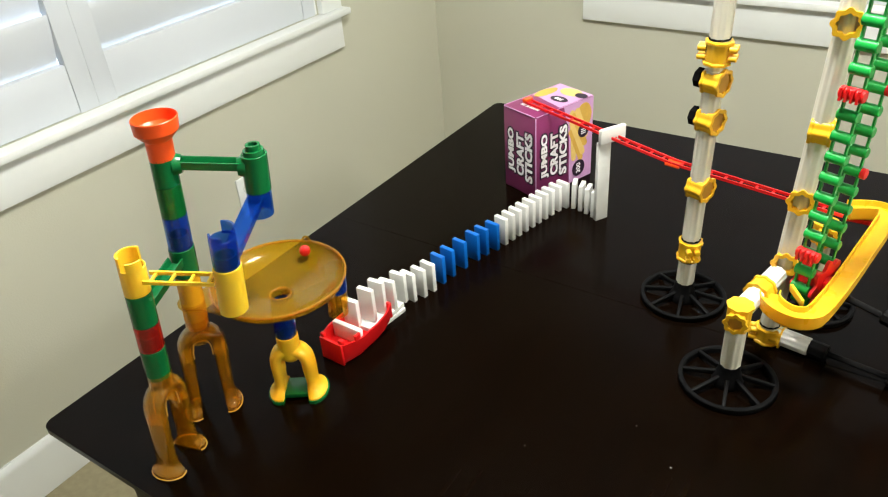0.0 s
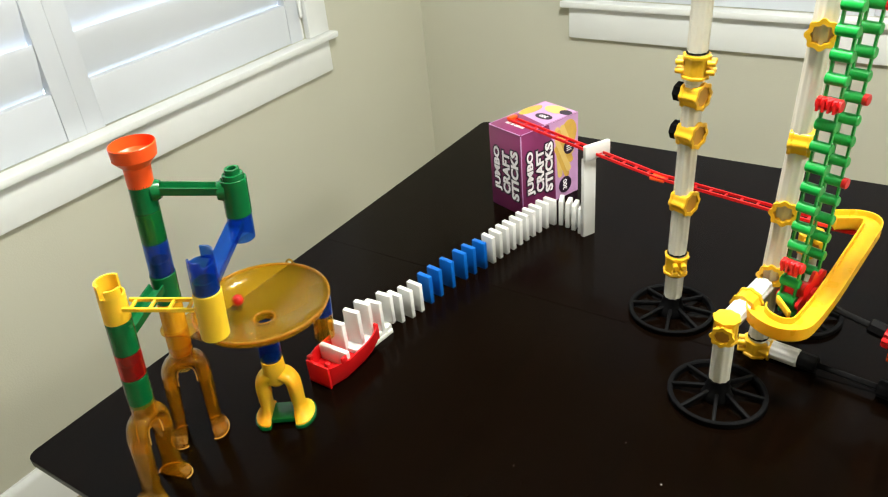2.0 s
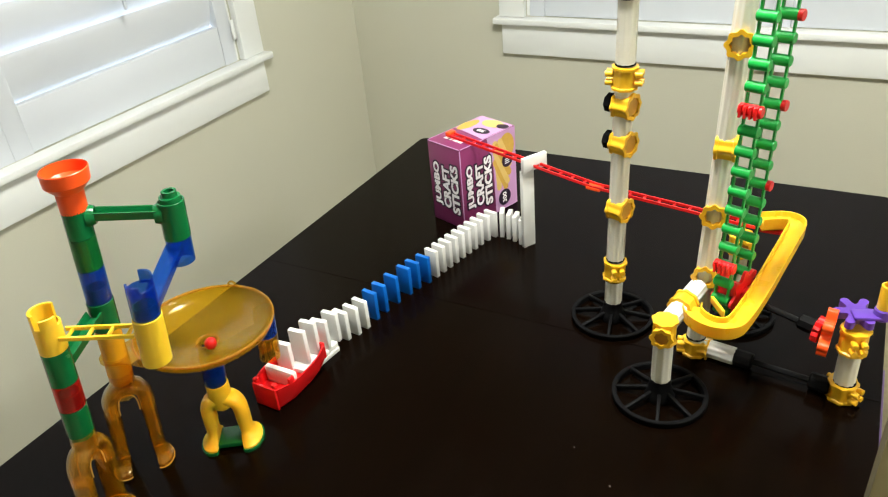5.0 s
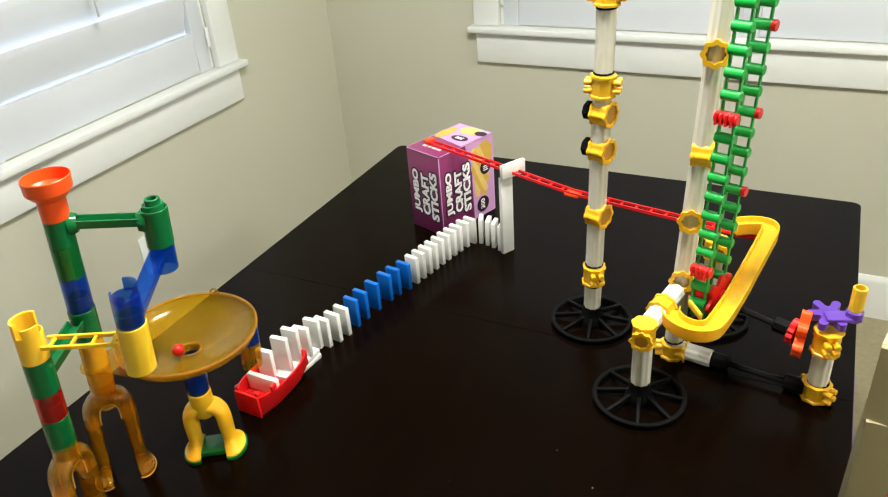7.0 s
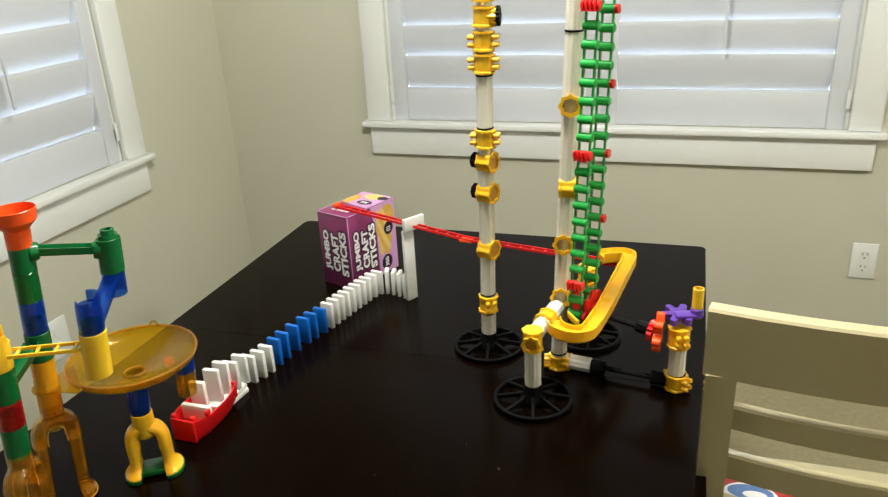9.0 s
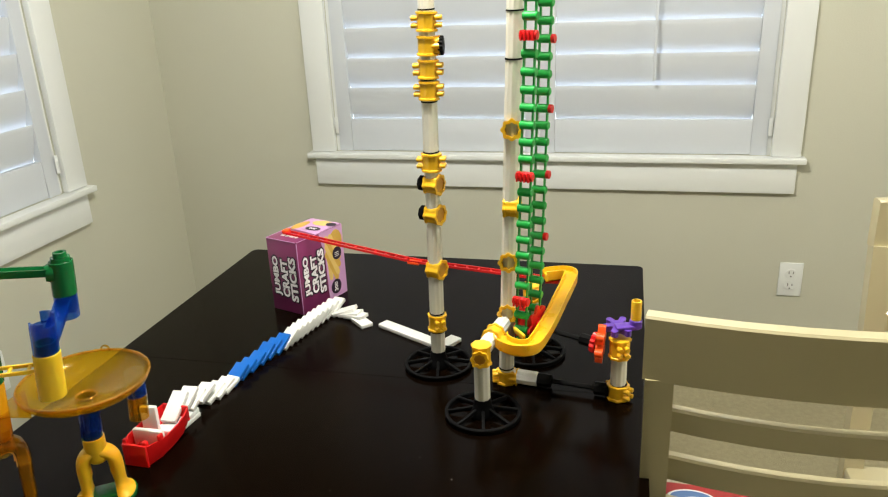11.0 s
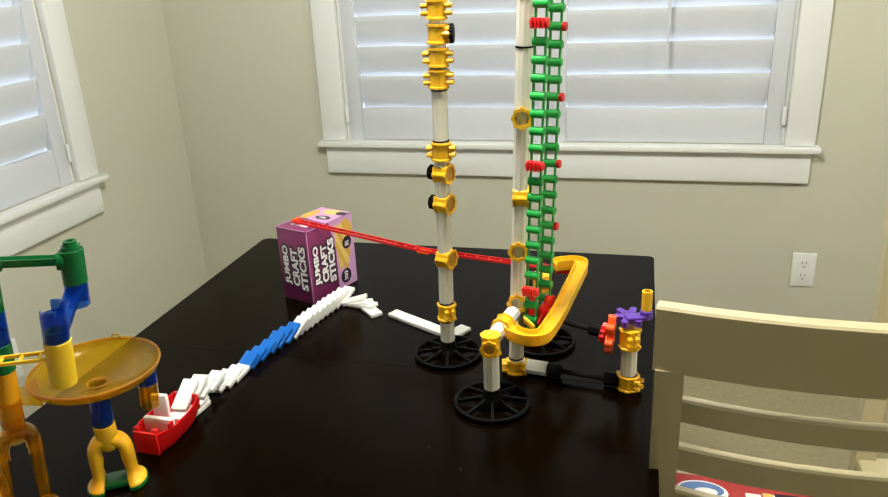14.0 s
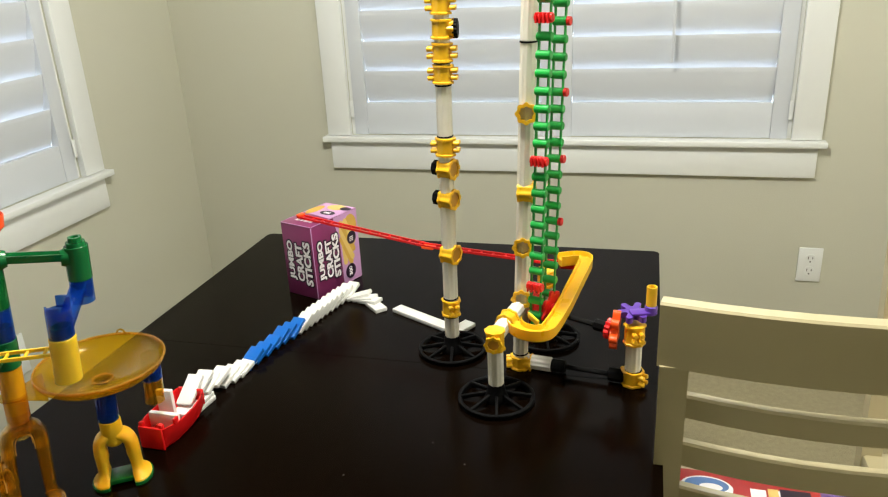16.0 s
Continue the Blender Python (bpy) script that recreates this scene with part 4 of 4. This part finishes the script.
def barrel(c, axis):
    """A connector that lies across its pole: a flanged, ribbed barrel with an open end."""
    n, r, h = Vector(axis).normalized(), 0.0160, 0.025
    a = Vector(c) + n * (0.003 - h / 2)
    m = frame_to(a, a + n)
    bm = lathe(B(), [(r * 0.74, 0), (r * 1.08, 0), (r * 1.10, 0.0010), (r * 1.08, 0.0034), (r * 1.00, 0.0042), (r * 1.00, h - 0.0042), (r * 1.08, h - 0.0034), (r * 1.10, h - 0.0010), (r * 1.08, h), (r * 0.78, h)], m, 64, 8, 0.065, closed=True)
    ob = part("connector", bm, GOLD, tower)
    # this disc's dark colour is the barrel's inner shade; it hides the tube
    part("bore", bar(B(), Vector(c) + n * 0.004, Vector(c) + n * 0.0138, r * 0.79, 24), BORESHADE, ob, "dark amber disc painted as the shade in the bore")
    return ob


def ears(parent, c, d):
    """Two pairs of small hollow pegs on opposite sides."""
    d = Vector(d).normalized()
    s = Vector((-d.y, d.x, 0))
    for sg in (-1, 1):
        for dz in (-0.0055, 0.0055):
            for k in (-0.0055, 0.0055):
                a = Vector(c) + d * sg * 0.013 + s * k + Vector((0, 0, dz))
                part("peg", bar(B(), a, a + d * sg * 0.0105, 0.0038, 12), GOLD, parent)


P1 = (0.625, -0.531)
P2 = (0.753, -0.570)
P2B = (0.732, -0.676)
P3 = (0.783, -0.460)
L3 = (0.939, -0.594)
AXD = Vector((0.956, -0.292, 0))
for xy in (P1, P2B, P3):
    disc_base(*xy)
# first pole
pole_tube(along(*P1, 0.7785), along(*P1, 1.102))
pole_tube(along(*P1, 1.100), along(*P1, 1.255))
pole_tube(along(*P1, 1.255), along(*P1, 1.56))
for z, kind, d in ((0.836, "ears", (0.6, -1, 0)), (0.936, "sock", (1, -0.35, 0)), (1.034, "sock", (1, -0.35, 0)), (1.0855, "sock", (1, -0.30, 0)), (1.1225, "ears", (1, 0.1, 0)),
                   (1.238, "ears", (1, 0.1, 0)), (1.271, "ears", (1, 0.1, 0)), (1.306, "side", (1, 0.1, 0)), (1.342, "ears", (1, 0.1, 0))):
    c = along(*P1, z)
    o = barrel(c, d) if kind == "sock" else collar(c, LEAN)
    if kind == "ears":
        ears(o, c, d)
    elif kind == "side":
        socket(o, c, d, 0.008)
    if z in (1.034, 1.0855):
        a = c - Vector((1, -0.3, 0)).normalized() * 0.014
        part("plug", bar(B(), a, a - Vector((1, -0.3, 0)).normalized() * 0.009, 0.0125, 24, 8, 0.05), BLACK, tower, "black toothed plug")
    if kind == "side":
        a = c + Vector((1, 0.1, 0)).normalized() * 0.0175
        part("plug", bar(B(), a, a + Vector((1, 0.1, 0)).normalized() * 0.008, 0.0138, 48, 16, 0.07), BLACK, tower, "black toothed plug")
for z in (0.818, 0.853, 1.139, 1.220, 1.2545, 1.359):
    ring(*P1, z)
# second pole
pole_tube(along(*P2, 0.772), along(*P2, 1.2895))
pole_tube(along(*P2, 1.289), along(*P2, 1.56))
for z, d in ((0.762, (1, -0.1, 0)), (0.884, (0.08, -1, 0)), (0.974, (0.08, -1, 0)), (1.062, (1, -0.05, 0)), (1.187, (0.1, -1, 0))):
    c = along(*P2, z)
    if z < 0.77:
        o = collar(c, LEAN, 0.024)
        socket(o, c, d, 0.008)
    elif d[0] > 0.5:
        o = barrel(c, d)
    else:
        o = socket(tower, c, d, 0.009, 0.0142, 0.008, True)
    if z < 0.77:
        ears(o, c, (1, 0.2, 0))
for z in (0.778, 1.288, 1.356):
    ring(*P2, z)
# low pole in front with its elbow and the tube to the second pole
pole_tube((*P2B, 0.7785), (*P2B, 0.842))
c = Vector((*P2B, 0.857))
o = collar(c, (0, 0, 1), 0.034, 0.0146)
socket(o, c, (0.05, -1, 0), 0.009, 0.0122)
a, b = Vector((P2B[0], P2B[1] + 0.008, 0.860)), Vector((P2[0], P2[1] - 0.012, 0.868))
pole_tube(a, b, TR, WHITE)
collar(a.lerp(b, 0.50), b - a, 0.022)
# foot connector, stub and lower black rod to the crank post
a, b = Vector((P2[0] + 0.012, P2[1], 0.763)), Vector((L3[0] - 0.014, L3[1], 0.764))
pole_tube(a, a.lerp(b, 0.27), TR, WHITE)
part("coupling", bar(B(), a.lerp(b, 0.26), a.lerp(b, 0.41), 0.0112, 20, 8, 0.05), BLACK, tower)
part("rod", bar(B(), a.lerp(b, 0.40), a.lerp(b, 0.88), 0.0042, 16, 4, 0.12), BLACK, tower)
part("coupling", bar(B(), a.lerp(b, 0.85), b, 0.0112, 20, 8, 0.05), BLACK, tower)
# crank post
pole_tube((*L3, 0.764), (*L3, 0.838))
c = Vector((*L3, 0.764))
o = collar(c, (0, 0, 1), 0.026, 0.0162)
ears(o, c, (0.9, -0.45, 0))
c = Vector((*L3, 0.842))
o = collar(c, (0, 0, 1), 0.034, 0.0158)
ears(o, c, (0.35, -1, 0))
ring(*L3, 0.776)
# third pole, behind the chain
pole_tube((*P3, 0.7785), (*P3, 0.872))
c = Vector((*P3, 0.872))
o = collar(c, (0, 0, 1))
socket(o, c, (0.3, -1, 0), 0.010)
# crank axle, gears and handle
SPR = Vector((0.7905, -0.568, 0.862))
AXT = AXD + Vector((0, 0, -0.09))     # the axle dips a little
AXLE_END = SPR + AXT * 0.120
part("axle", bar(B(), SPR - AXD * 0.03, AXLE_END, 0.0042, 16, 4, 0.12), BLACK, tower, "black axle rod")
part("coupling", bar(B(), SPR + AXT * 0.090, SPR + AXT * 0.112, 0.0098, 8), BLACK, tower)
part("pinion", bar(B(), SPR + AXT * 0.110, SPR + AXT * 0.118, 0.0155, 48, 12, 0.09), RED, tower, "red pinion")
m = frame_to(SPR + AXT * 0.118, SPR + AXT * 0.118 + Vector((1, -0.08, -0.05))) @ Matrix.Rotation(radians(12), 4, "Z")
part("bevel_gear", plate(B(), lobed(0.0235, 6, 0.0075, 120, 0.40), 0, 0.012, m), ORANGERED, tower, "orange-red six-lobed gear")
m = Matrix.Translation((L3[0] - 0.003, L3[1] + 0.010, 0.868)) @ Matrix.Rotation(radians(5), 4, "X") @ Matrix.Rotation(radians(14), 4, "Z")
hg = part("crank_gear", plate(B(), lobed(0.0195, 6, 0.0068, 120, 0.40), 0, 0.010, m), PURPLE, tower, "purple six-lobed crank gear")
part("crank_arm", one_block((0.950, -0.590, 0.8785), (0.040, 0.019, 0.005), Matrix.Rotation(radians(18), 3, "Z"), 0.002), PURPLE, hg)
part("crank_boss", bar(B(), (0.962, -0.586, 0.874), (0.962, -0.586, 0.889), 0.0098, 20), PURPLE, hg)
part("crank_peg", pipe(B(), (0.962, -0.586, 0.889), (0.962, -0.586, 0.921), 0.0082, 0.0022, 24), YELLOW, hg, "yellow crank peg")

# yellow trough round the chain
pts = smooth_path([(0.7545, -0.628, 0.863), (0.757, -0.641, 0.862), (0.769, -0.653, 0.861), (0.787, -0.658, 0.860), (0.804, -0.651, 0.859), (0.813, -0.634, 0.860), (0.8255, -0.576, 0.866),
                   (0.8370, -0.510, 0.876), (0.847, -0.452, 0.885), (0.850, -0.430, 0.889), (0.845, -0.418, 0.890), (0.834, -0.415, 0.890), (0.821, -0.419, 0.890), (0.803, -0.428, 0.890)], 5)
sec = [(-0.0118, 0.012), (-0.0100, 0.012), (-0.0094, 0.004), (0.0094, 0.004), (0.0100, 0.012), (0.0118, 0.012), (0.0112, -0.005), (0.0085, -0.008), (-0.0085, -0.008), (-0.0112, -0.005)]
part("trough", sweep(B(), pts, sec), TROUGH, tower, "yellow curved marble trough")
part("trough_clip", one_block((0.783, -0.618, 0.867), (0.004, 0.034, 0.010), Matrix.Rotation(radians(35), 3, "Z"), 0.001), YELLOW, tower)
part("trough_mount", one_block((0.818, -0.420, 0.877), (0.030, 0.012, 0.006), None, 0.001), RED, tower, "red trough mount")

# ---- the chain and its sprocket ----
chain = thing("chain", SPR.x, SPR.y, SPR.z, "green plastic link chain with red catches on a red sprocket", "chain")
RAD = Vector((0.292, 0.956, 0))     # from the front strand to the back strand
HALF, PITCH, LW = 0.0270, 0.0256, 0.0228


def chain_point(s):
    """A point of the chain, s metres from the sprocket's lowest point; negative s is the front strand."""
    quarter = math.pi / 2 * HALF
    sg = 1 if s > 0 else -1
    u = abs(s)
    if u < quarter:
        a = u / HALF
        return SPR + RAD * sg * HALF * math.sin(a) - Vector((0, 0, HALF * math.cos(a)))
    return SPR + RAD * sg * HALF + LEAN * (u - quarter)


s = -0.2994 - PITCH * 18
links = 0
while s < 0.76:
    p, q = chain_point(s), chain_point(s + PITCH)
    d = (q - p).normalized()
    nrm = d.cross(AXD).normalized()
    rot = Matrix((AXD, nrm, d)).transposed()
    bm = bar(B(), p - AXD * LW / 2, p + AXD * LW / 2, 0.0066, 14)
    for sg in (-1, 1):
        block(bm, (p + q) / 2 + AXD * sg * (LW / 2 - 0.0032), (0.0024, 0.0046, PITCH * 1.05), rot, 0.0)
    ob = part("chain_link", bm, CHAINGREEN, chain)
    if links in (2, 10, 18, 26):
        c = p + nrm * 0.004
        bm = bar(B(), c - AXD * (LW / 2 + 0.002), c + AXD * (LW / 2 + 0.002), 0.0070, 16)
        for w in (-0.009, -0.003, 0.003, 0.009):
            block(bm, c + AXD * w + nrm * 0.004, (0.0026, 0.011, 0.014), rot, 0.0)
        part("catch", bm, RED, chain, "red marble catch")
    if s > 0 and min(abs(p.z - h) for h in (0.889, 1.013, 1.112, 1.213, 1.312, 1.414, 1.516)) < PITCH / 2:
        part("catch", bar(B(), p + AXD * (LW / 2 - 0.001), p + AXD * (LW / 2 + 0.005), 0.0066, 16), RED, chain, "red marble catch")
    links += 1
    s += PITCH
for u, rr in ((-0.0150, 0.0215), (0.0140, 0.0305)):
    m = frame_to(SPR + AXD * u, SPR + AXD)
    part("sprocket", plate(B(), lobed(rr, 8, 0.0045, 96, 0.7), 0, 0.004, m), RED, chain, "red toothed sprocket")
part("sprocket_hub", bar(B(), SPR - AXD * 0.014, SPR + AXD * 0.024, 0.012, 24, 8, 0.08), RED, chain)

# ---- chairs ----


def chair(x, y, turn, label):
    """A painted slat-back chair: origin on the floor below the back's middle, the seat towards local +y."""
    t = new("dining_chair")
    t.matrix_world = pose(x, y, 0, 0, 0, turn)
    tagged(t, label, "chair", "dining chairs")

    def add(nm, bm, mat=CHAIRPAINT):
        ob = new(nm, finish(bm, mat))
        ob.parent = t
    w = 0.2145

    def curve(z, h, th, bow, top=False):
        ks = (-1, -0.75, -0.5, -0.25, 0, 0.25, 0.5, 0.75, 1)
        half = 0.2345 if top else w - 0.012
        pts_ = [(half * k, bow * (k * k - 1) - 0.012 - 0.11 * (z - 0.45) + (0.030 if not top else 0.037), z) for k in ks]
        return sweep(B(), pts_, [(-th / 2, -h / 2), (th / 2, -h / 2), (th / 2, h / 2 - 0.003), (th / 2 - 0.003, h / 2), (-th / 2 + 0.003, h / 2), (-th / 2, h / 2 - 0.003)])
    add("top_rail", curve(0.9535, 0.089, 0.024, 0.027, True))
    for z, h in ((0.847, 0.033), (0.767, 0.037), (0.69, 0.035), (0.61, 0.035)):
        add("slat", curve(z, h, 0.016, 0.027))
    for sx in (-1, 1):
        add("back_post", sweep(B(), [(sx * w, -0.02, 0.001), (sx * w, 0.0, 0.25), (sx * w, 0.0, 0.44), (sx * w, -0.007, 0.66), (sx * (w + 0.001), -0.0300, 0.912)],
                               [(-0.018, -0.017), (0.018, -0.017), (0.018, 0.017), (-0.018, 0.017)], Vector((0, 1, 0))))
        add("front_leg", one_block((sx * 0.205, 0.395, 0.214), (0.036, 0.036, 0.426), None, 0.002))
        add("side_rail", one_block((sx * 0.207, 0.20, 0.405), (0.02, 0.352, 0.05), None, 0.002))
    add("seat", one_block((0, 0.215, 0.444), (0.46, 0.43, 0.034), None, 0.008))
    add("front_rail", one_block((0, 0.395, 0.405), (0.37, 0.02, 0.05), None, 0.002))
    return t


chair(1.205, -0.765, 0, "cream painted slat-back wooden chair with game boxes on it")
chair(1.612, -0.285, 180, "cream painted wooden chair near the far wall")

# ---- game boxes on the chair ----
GAME_RED = material("red_game_card", (0.42, 0.02, 0.02), 0.3, 0.2, 30)
GAME_PURPLE = material("purple_game_card", (0.16, 0.09, 0.30), 0.3, 0.15, 30)
GAME_BLUE = material("blue_print", (0.10, 0.20, 0.45), 0.35, 0.2, 60)


def game_box(x, y, z, sx, sy, sz, turn, mat, label, art):
    t = new("game_box")
    t.matrix_world = pose(x, y, z, 0, 0, turn)
    tagged(t, label, "game box", "game boxes")

    def add(nm, bm, mt):
        ob = new(nm, finish(bm, mt))
        ob.parent = t
    add("tray", one_block((0, 0, sz * 0.25), (sx - 0.006, sy - 0.006, sz * 0.5), None, 0.001), WHITE)
    add("lid", one_block((0, 0, sz * 0.6), (sx, sy, sz * 0.8), None, 0.0015), mat)
    if art:
        f = sz + 0.0003
        add("cover_print", plate(B(), [(sx * 0.12, -sy / 2 + 0.003), (sx / 2 - 0.003, -sy / 2 + 0.003), (sx / 2 - 0.003, sy / 2 - 0.003), (sx * 0.17, sy / 2 - 0.003)], sz, f, Matrix()), GAME_PURPLE)
        add("cover_print", plate(B(), ellipse(0.045, 0.030), sz, f, Matrix.Translation((-sx * 0.36, sy * 0.33, 0))), PAPER)
        add("cover_print", plate(B(), ellipse(0.038, 0.020), sz, f + 0.0003, Matrix.Translation((-sx * 0.36, sy * 0.35, 0))), GAME_BLUE)
        add("cover_print", plate(B(), ellipse(0.020, 0.010), sz, f + 0.0006, Matrix.Translation((-sx * 0.34, sy * 0.33, 0))), PAPER)
        for k, (dx, dy, w, h, mt) in enumerate(((-0.12, -0.16, 0.026, 0.030, PAPER), (-0.05, -0.14, 0.018, 0.030, STICKLIGHT), (0.0, -0.15, 0.020, 0.028, PAPER), (0.05, -0.14, 0.05, 0.034, INK), (-0.07, -0.24, 0.07, 0.008, ORANGERED),
                                             (0.22, -0.16, 0.040, 0.024, PAPER), (0.38, -0.2, 0.03, 0.03, PAPER), (-0.08, -0.40, 0.08, 0.05, STICK), (0.02, -0.34, 0.10, 0.03, INK))):
            add("print_bar", one_block((sx * dx, sy * (dy + 0.47), f + 0.0002 + 0.0002 * k), (w, h, 0.0004)), mt)


game_box(1.205, -0.600, 0.4615, 0.36, 0.27, 0.040, -1, GAME_RED, "red printed cardboard game box on the chair seat", True)
game_box(1.004, -0.400, 0.4615, 0.016, 0.22, 0.12, 0, GAME_PURPLE, "narrow purple cardboard box on the chair seat", False)

CRUMBS = ((0.7190, -0.8470, 0.0008), (0.6620, -0.8055, 0.0005), (0.5600, -0.9000, 0.0004))


def crumb(x, y, r):
    bm = B()
    bmesh.ops.create_icosphere(bm, subdivisions=1, radius=r)
    for v in bm.verts:
        v.co = Vector((v.co.x * 1.3, v.co.y, v.co.z * 0.6)) * random.uniform(0.8, 1.2) + Vector((x, y, TOP + r * 0.55))
    solid("crumb", bm, PAPER, (x, y, TOP), "tiny pale crumb on the dark table", "crumb", "crumbs")


for x, y, r in CRUMBS:
    crumb(x, y, r)

# the marble's way round the bowl: seconds, degrees, radius
ORBIT = ((0.0, 102, 0.063), (0.3, 209, 0.056), (0.6, 345, 0.050), (0.9, 455, 0.046), (1.2, 560, 0.046), (1.5, 715, 0.042), (1.8, 815, 0.042), (2.1, 950, 0.038), (2.4, 1090, 0.037), (2.7, 1232, 0.038),
         (3.0, 1385, 0.033), (3.3, 1525, 0.033), (3.6, 1678, 0.032), (3.9, 1845, 0.029), (4.2, 1985, 0.027), (4.9, 2420, 0.025), (5.6, 2880, 0.023), (6.3, 3343, 0.021), (6.5, 3496, 0.020), (6.7, 3645, 0.019),
         (6.9, 3785, 0.018), (7.1, 3950, 0.0165), (7.3, 4110, 0.0155), (7.5, 4289, 0.015), (7.7, 4460, 0.014), (7.9, 4635, 0.013), (8.1, 4835, 0.0115), (8.25, 4970, 0.009))


def marble_rows():
    rows = []
    for n in range(0, 166):
        t = n * 0.05
        for (t0, a0, r0), (t1, a1, r1) in zip(ORBIT, ORBIT[1:]):
            if t0 <= t <= t1:
                u = (t - t0) / (t1 - t0)
                a, r = radians(a0 + (a1 - a0) * u), r0 + (r1 - r0) * u
        z = 0.905 + 0.0165 * (r / 0.07) ** 1.3 + 0.0085
        k = SHEAR[run] * (z - TOP)
        rows.append((t, pose(CX + k.x + r * math.cos(a), CY + k.y + r * math.sin(a), z, 0, 0, 0)))
    down = ((8.32, CX, CY, 0.905), (8.42, CX, CY, 0.885), (8.75, CX + 0.001, CY + 0.010, 0.888), (9.15, FX - 0.001, FY - 0.006, 0.876), (9.22, FX, FY, 0.850), (9.32, FX + 0.002, FY + 0.002, 0.780), (9.40, FX + 0.002, FY - 0.001, 0.771), (16.0, FX + 0.002, FY - 0.001, 0.771))
    for t, x, y, z in down:
        k = SHEAR[run] * (z - TOP)
        rows.append((t, pose(x + k.x, y + k.y, z)))
    return rows


# when each domino of the row is struck
STRUCK = [9.47, 9.515, 9.56, 9.595, 9.645, 9.68, 9.71, 9.74, 9.775, 9.81, 9.84, 9.865, 9.895, 9.92, 9.945, 9.965, 9.985, 10.005, 10.03, 10.055, 10.075, 10.1, 10.125, 10.155, 10.19, 10.22, 10.255]


def tipped(x, y, z, turn, lean):
    return pose(x, y, z, 0, 0, turn) @ pose(0, DT / 2, 0) @ pose(0, 0, 0, -lean) @ pose(0, -DT / 2, 0)


def motions():
    walk(marble, marble_rows())
    for ob, (x, y, z, turn, blue, lean), t0 in zip(DOMINOES, ROW, STRUCK):
        drift, slip = DRIFT.get(DOMINOES.index(ob), 0), SLIDE.get(DOMINOES.index(ob), 0.0)
        away = radians(turn + drift + 90)
        walk(ob, [(t, tipped(x + slip * f * math.cos(away), y + slip * f * math.sin(away), z, turn + drift * f, lean * f)) for t, f in ((0, 0), (t0 - 0.07, 0), (t0, 0.06), (t0 + 0.07, 0.30), (t0 + 0.14, 0.72), (t0 + 0.21, 1.0), (t0 + 0.30, 1.0), (16.0, 1.0))])
    rows, caps = [], []
    for t, f, g in ((0, 0, 0), (10.25, 0, 0), (10.33, 0.05, 0.1), (10.42, 0.22, 0.3), (10.51, 0.5, 0.6), (10.59, 0.84, 0.85), (10.63, 1, 1), (10.8, 1, 1), (16.0, 1, 1)):
        bx, by = 0.427 + (0.475 - 0.427) * g, -0.378 + (-0.389 + 0.378) * g
        m = pose(bx, by, TOP + 0.0038 * min(1, f * 3), 0, 0, -29 + 0.5 * g) @ pose(0, 0, 0, 0, 90 * f, 0)
        rows.append((t, m))
        top = m @ Vector((0, 0, PH + DW / 2 + 0.002))
        rest = Vector((0.624, -0.4515, TOP + DT / 2 + 0.0002))
        c = top.lerp(rest, max(0.0, (f - 0.5) * 2))
        if f == 0:
            c = Vector((0.438, -0.372, TOP + PH + DW / 2))
        caps.append((t, pose(*c, 0, 0, -30 + 2.0 * g) @ pose(0, 0, 0, 0, 90 * f, 0)))
    walk(plank, rows)
    walk(cap, caps)


motions()
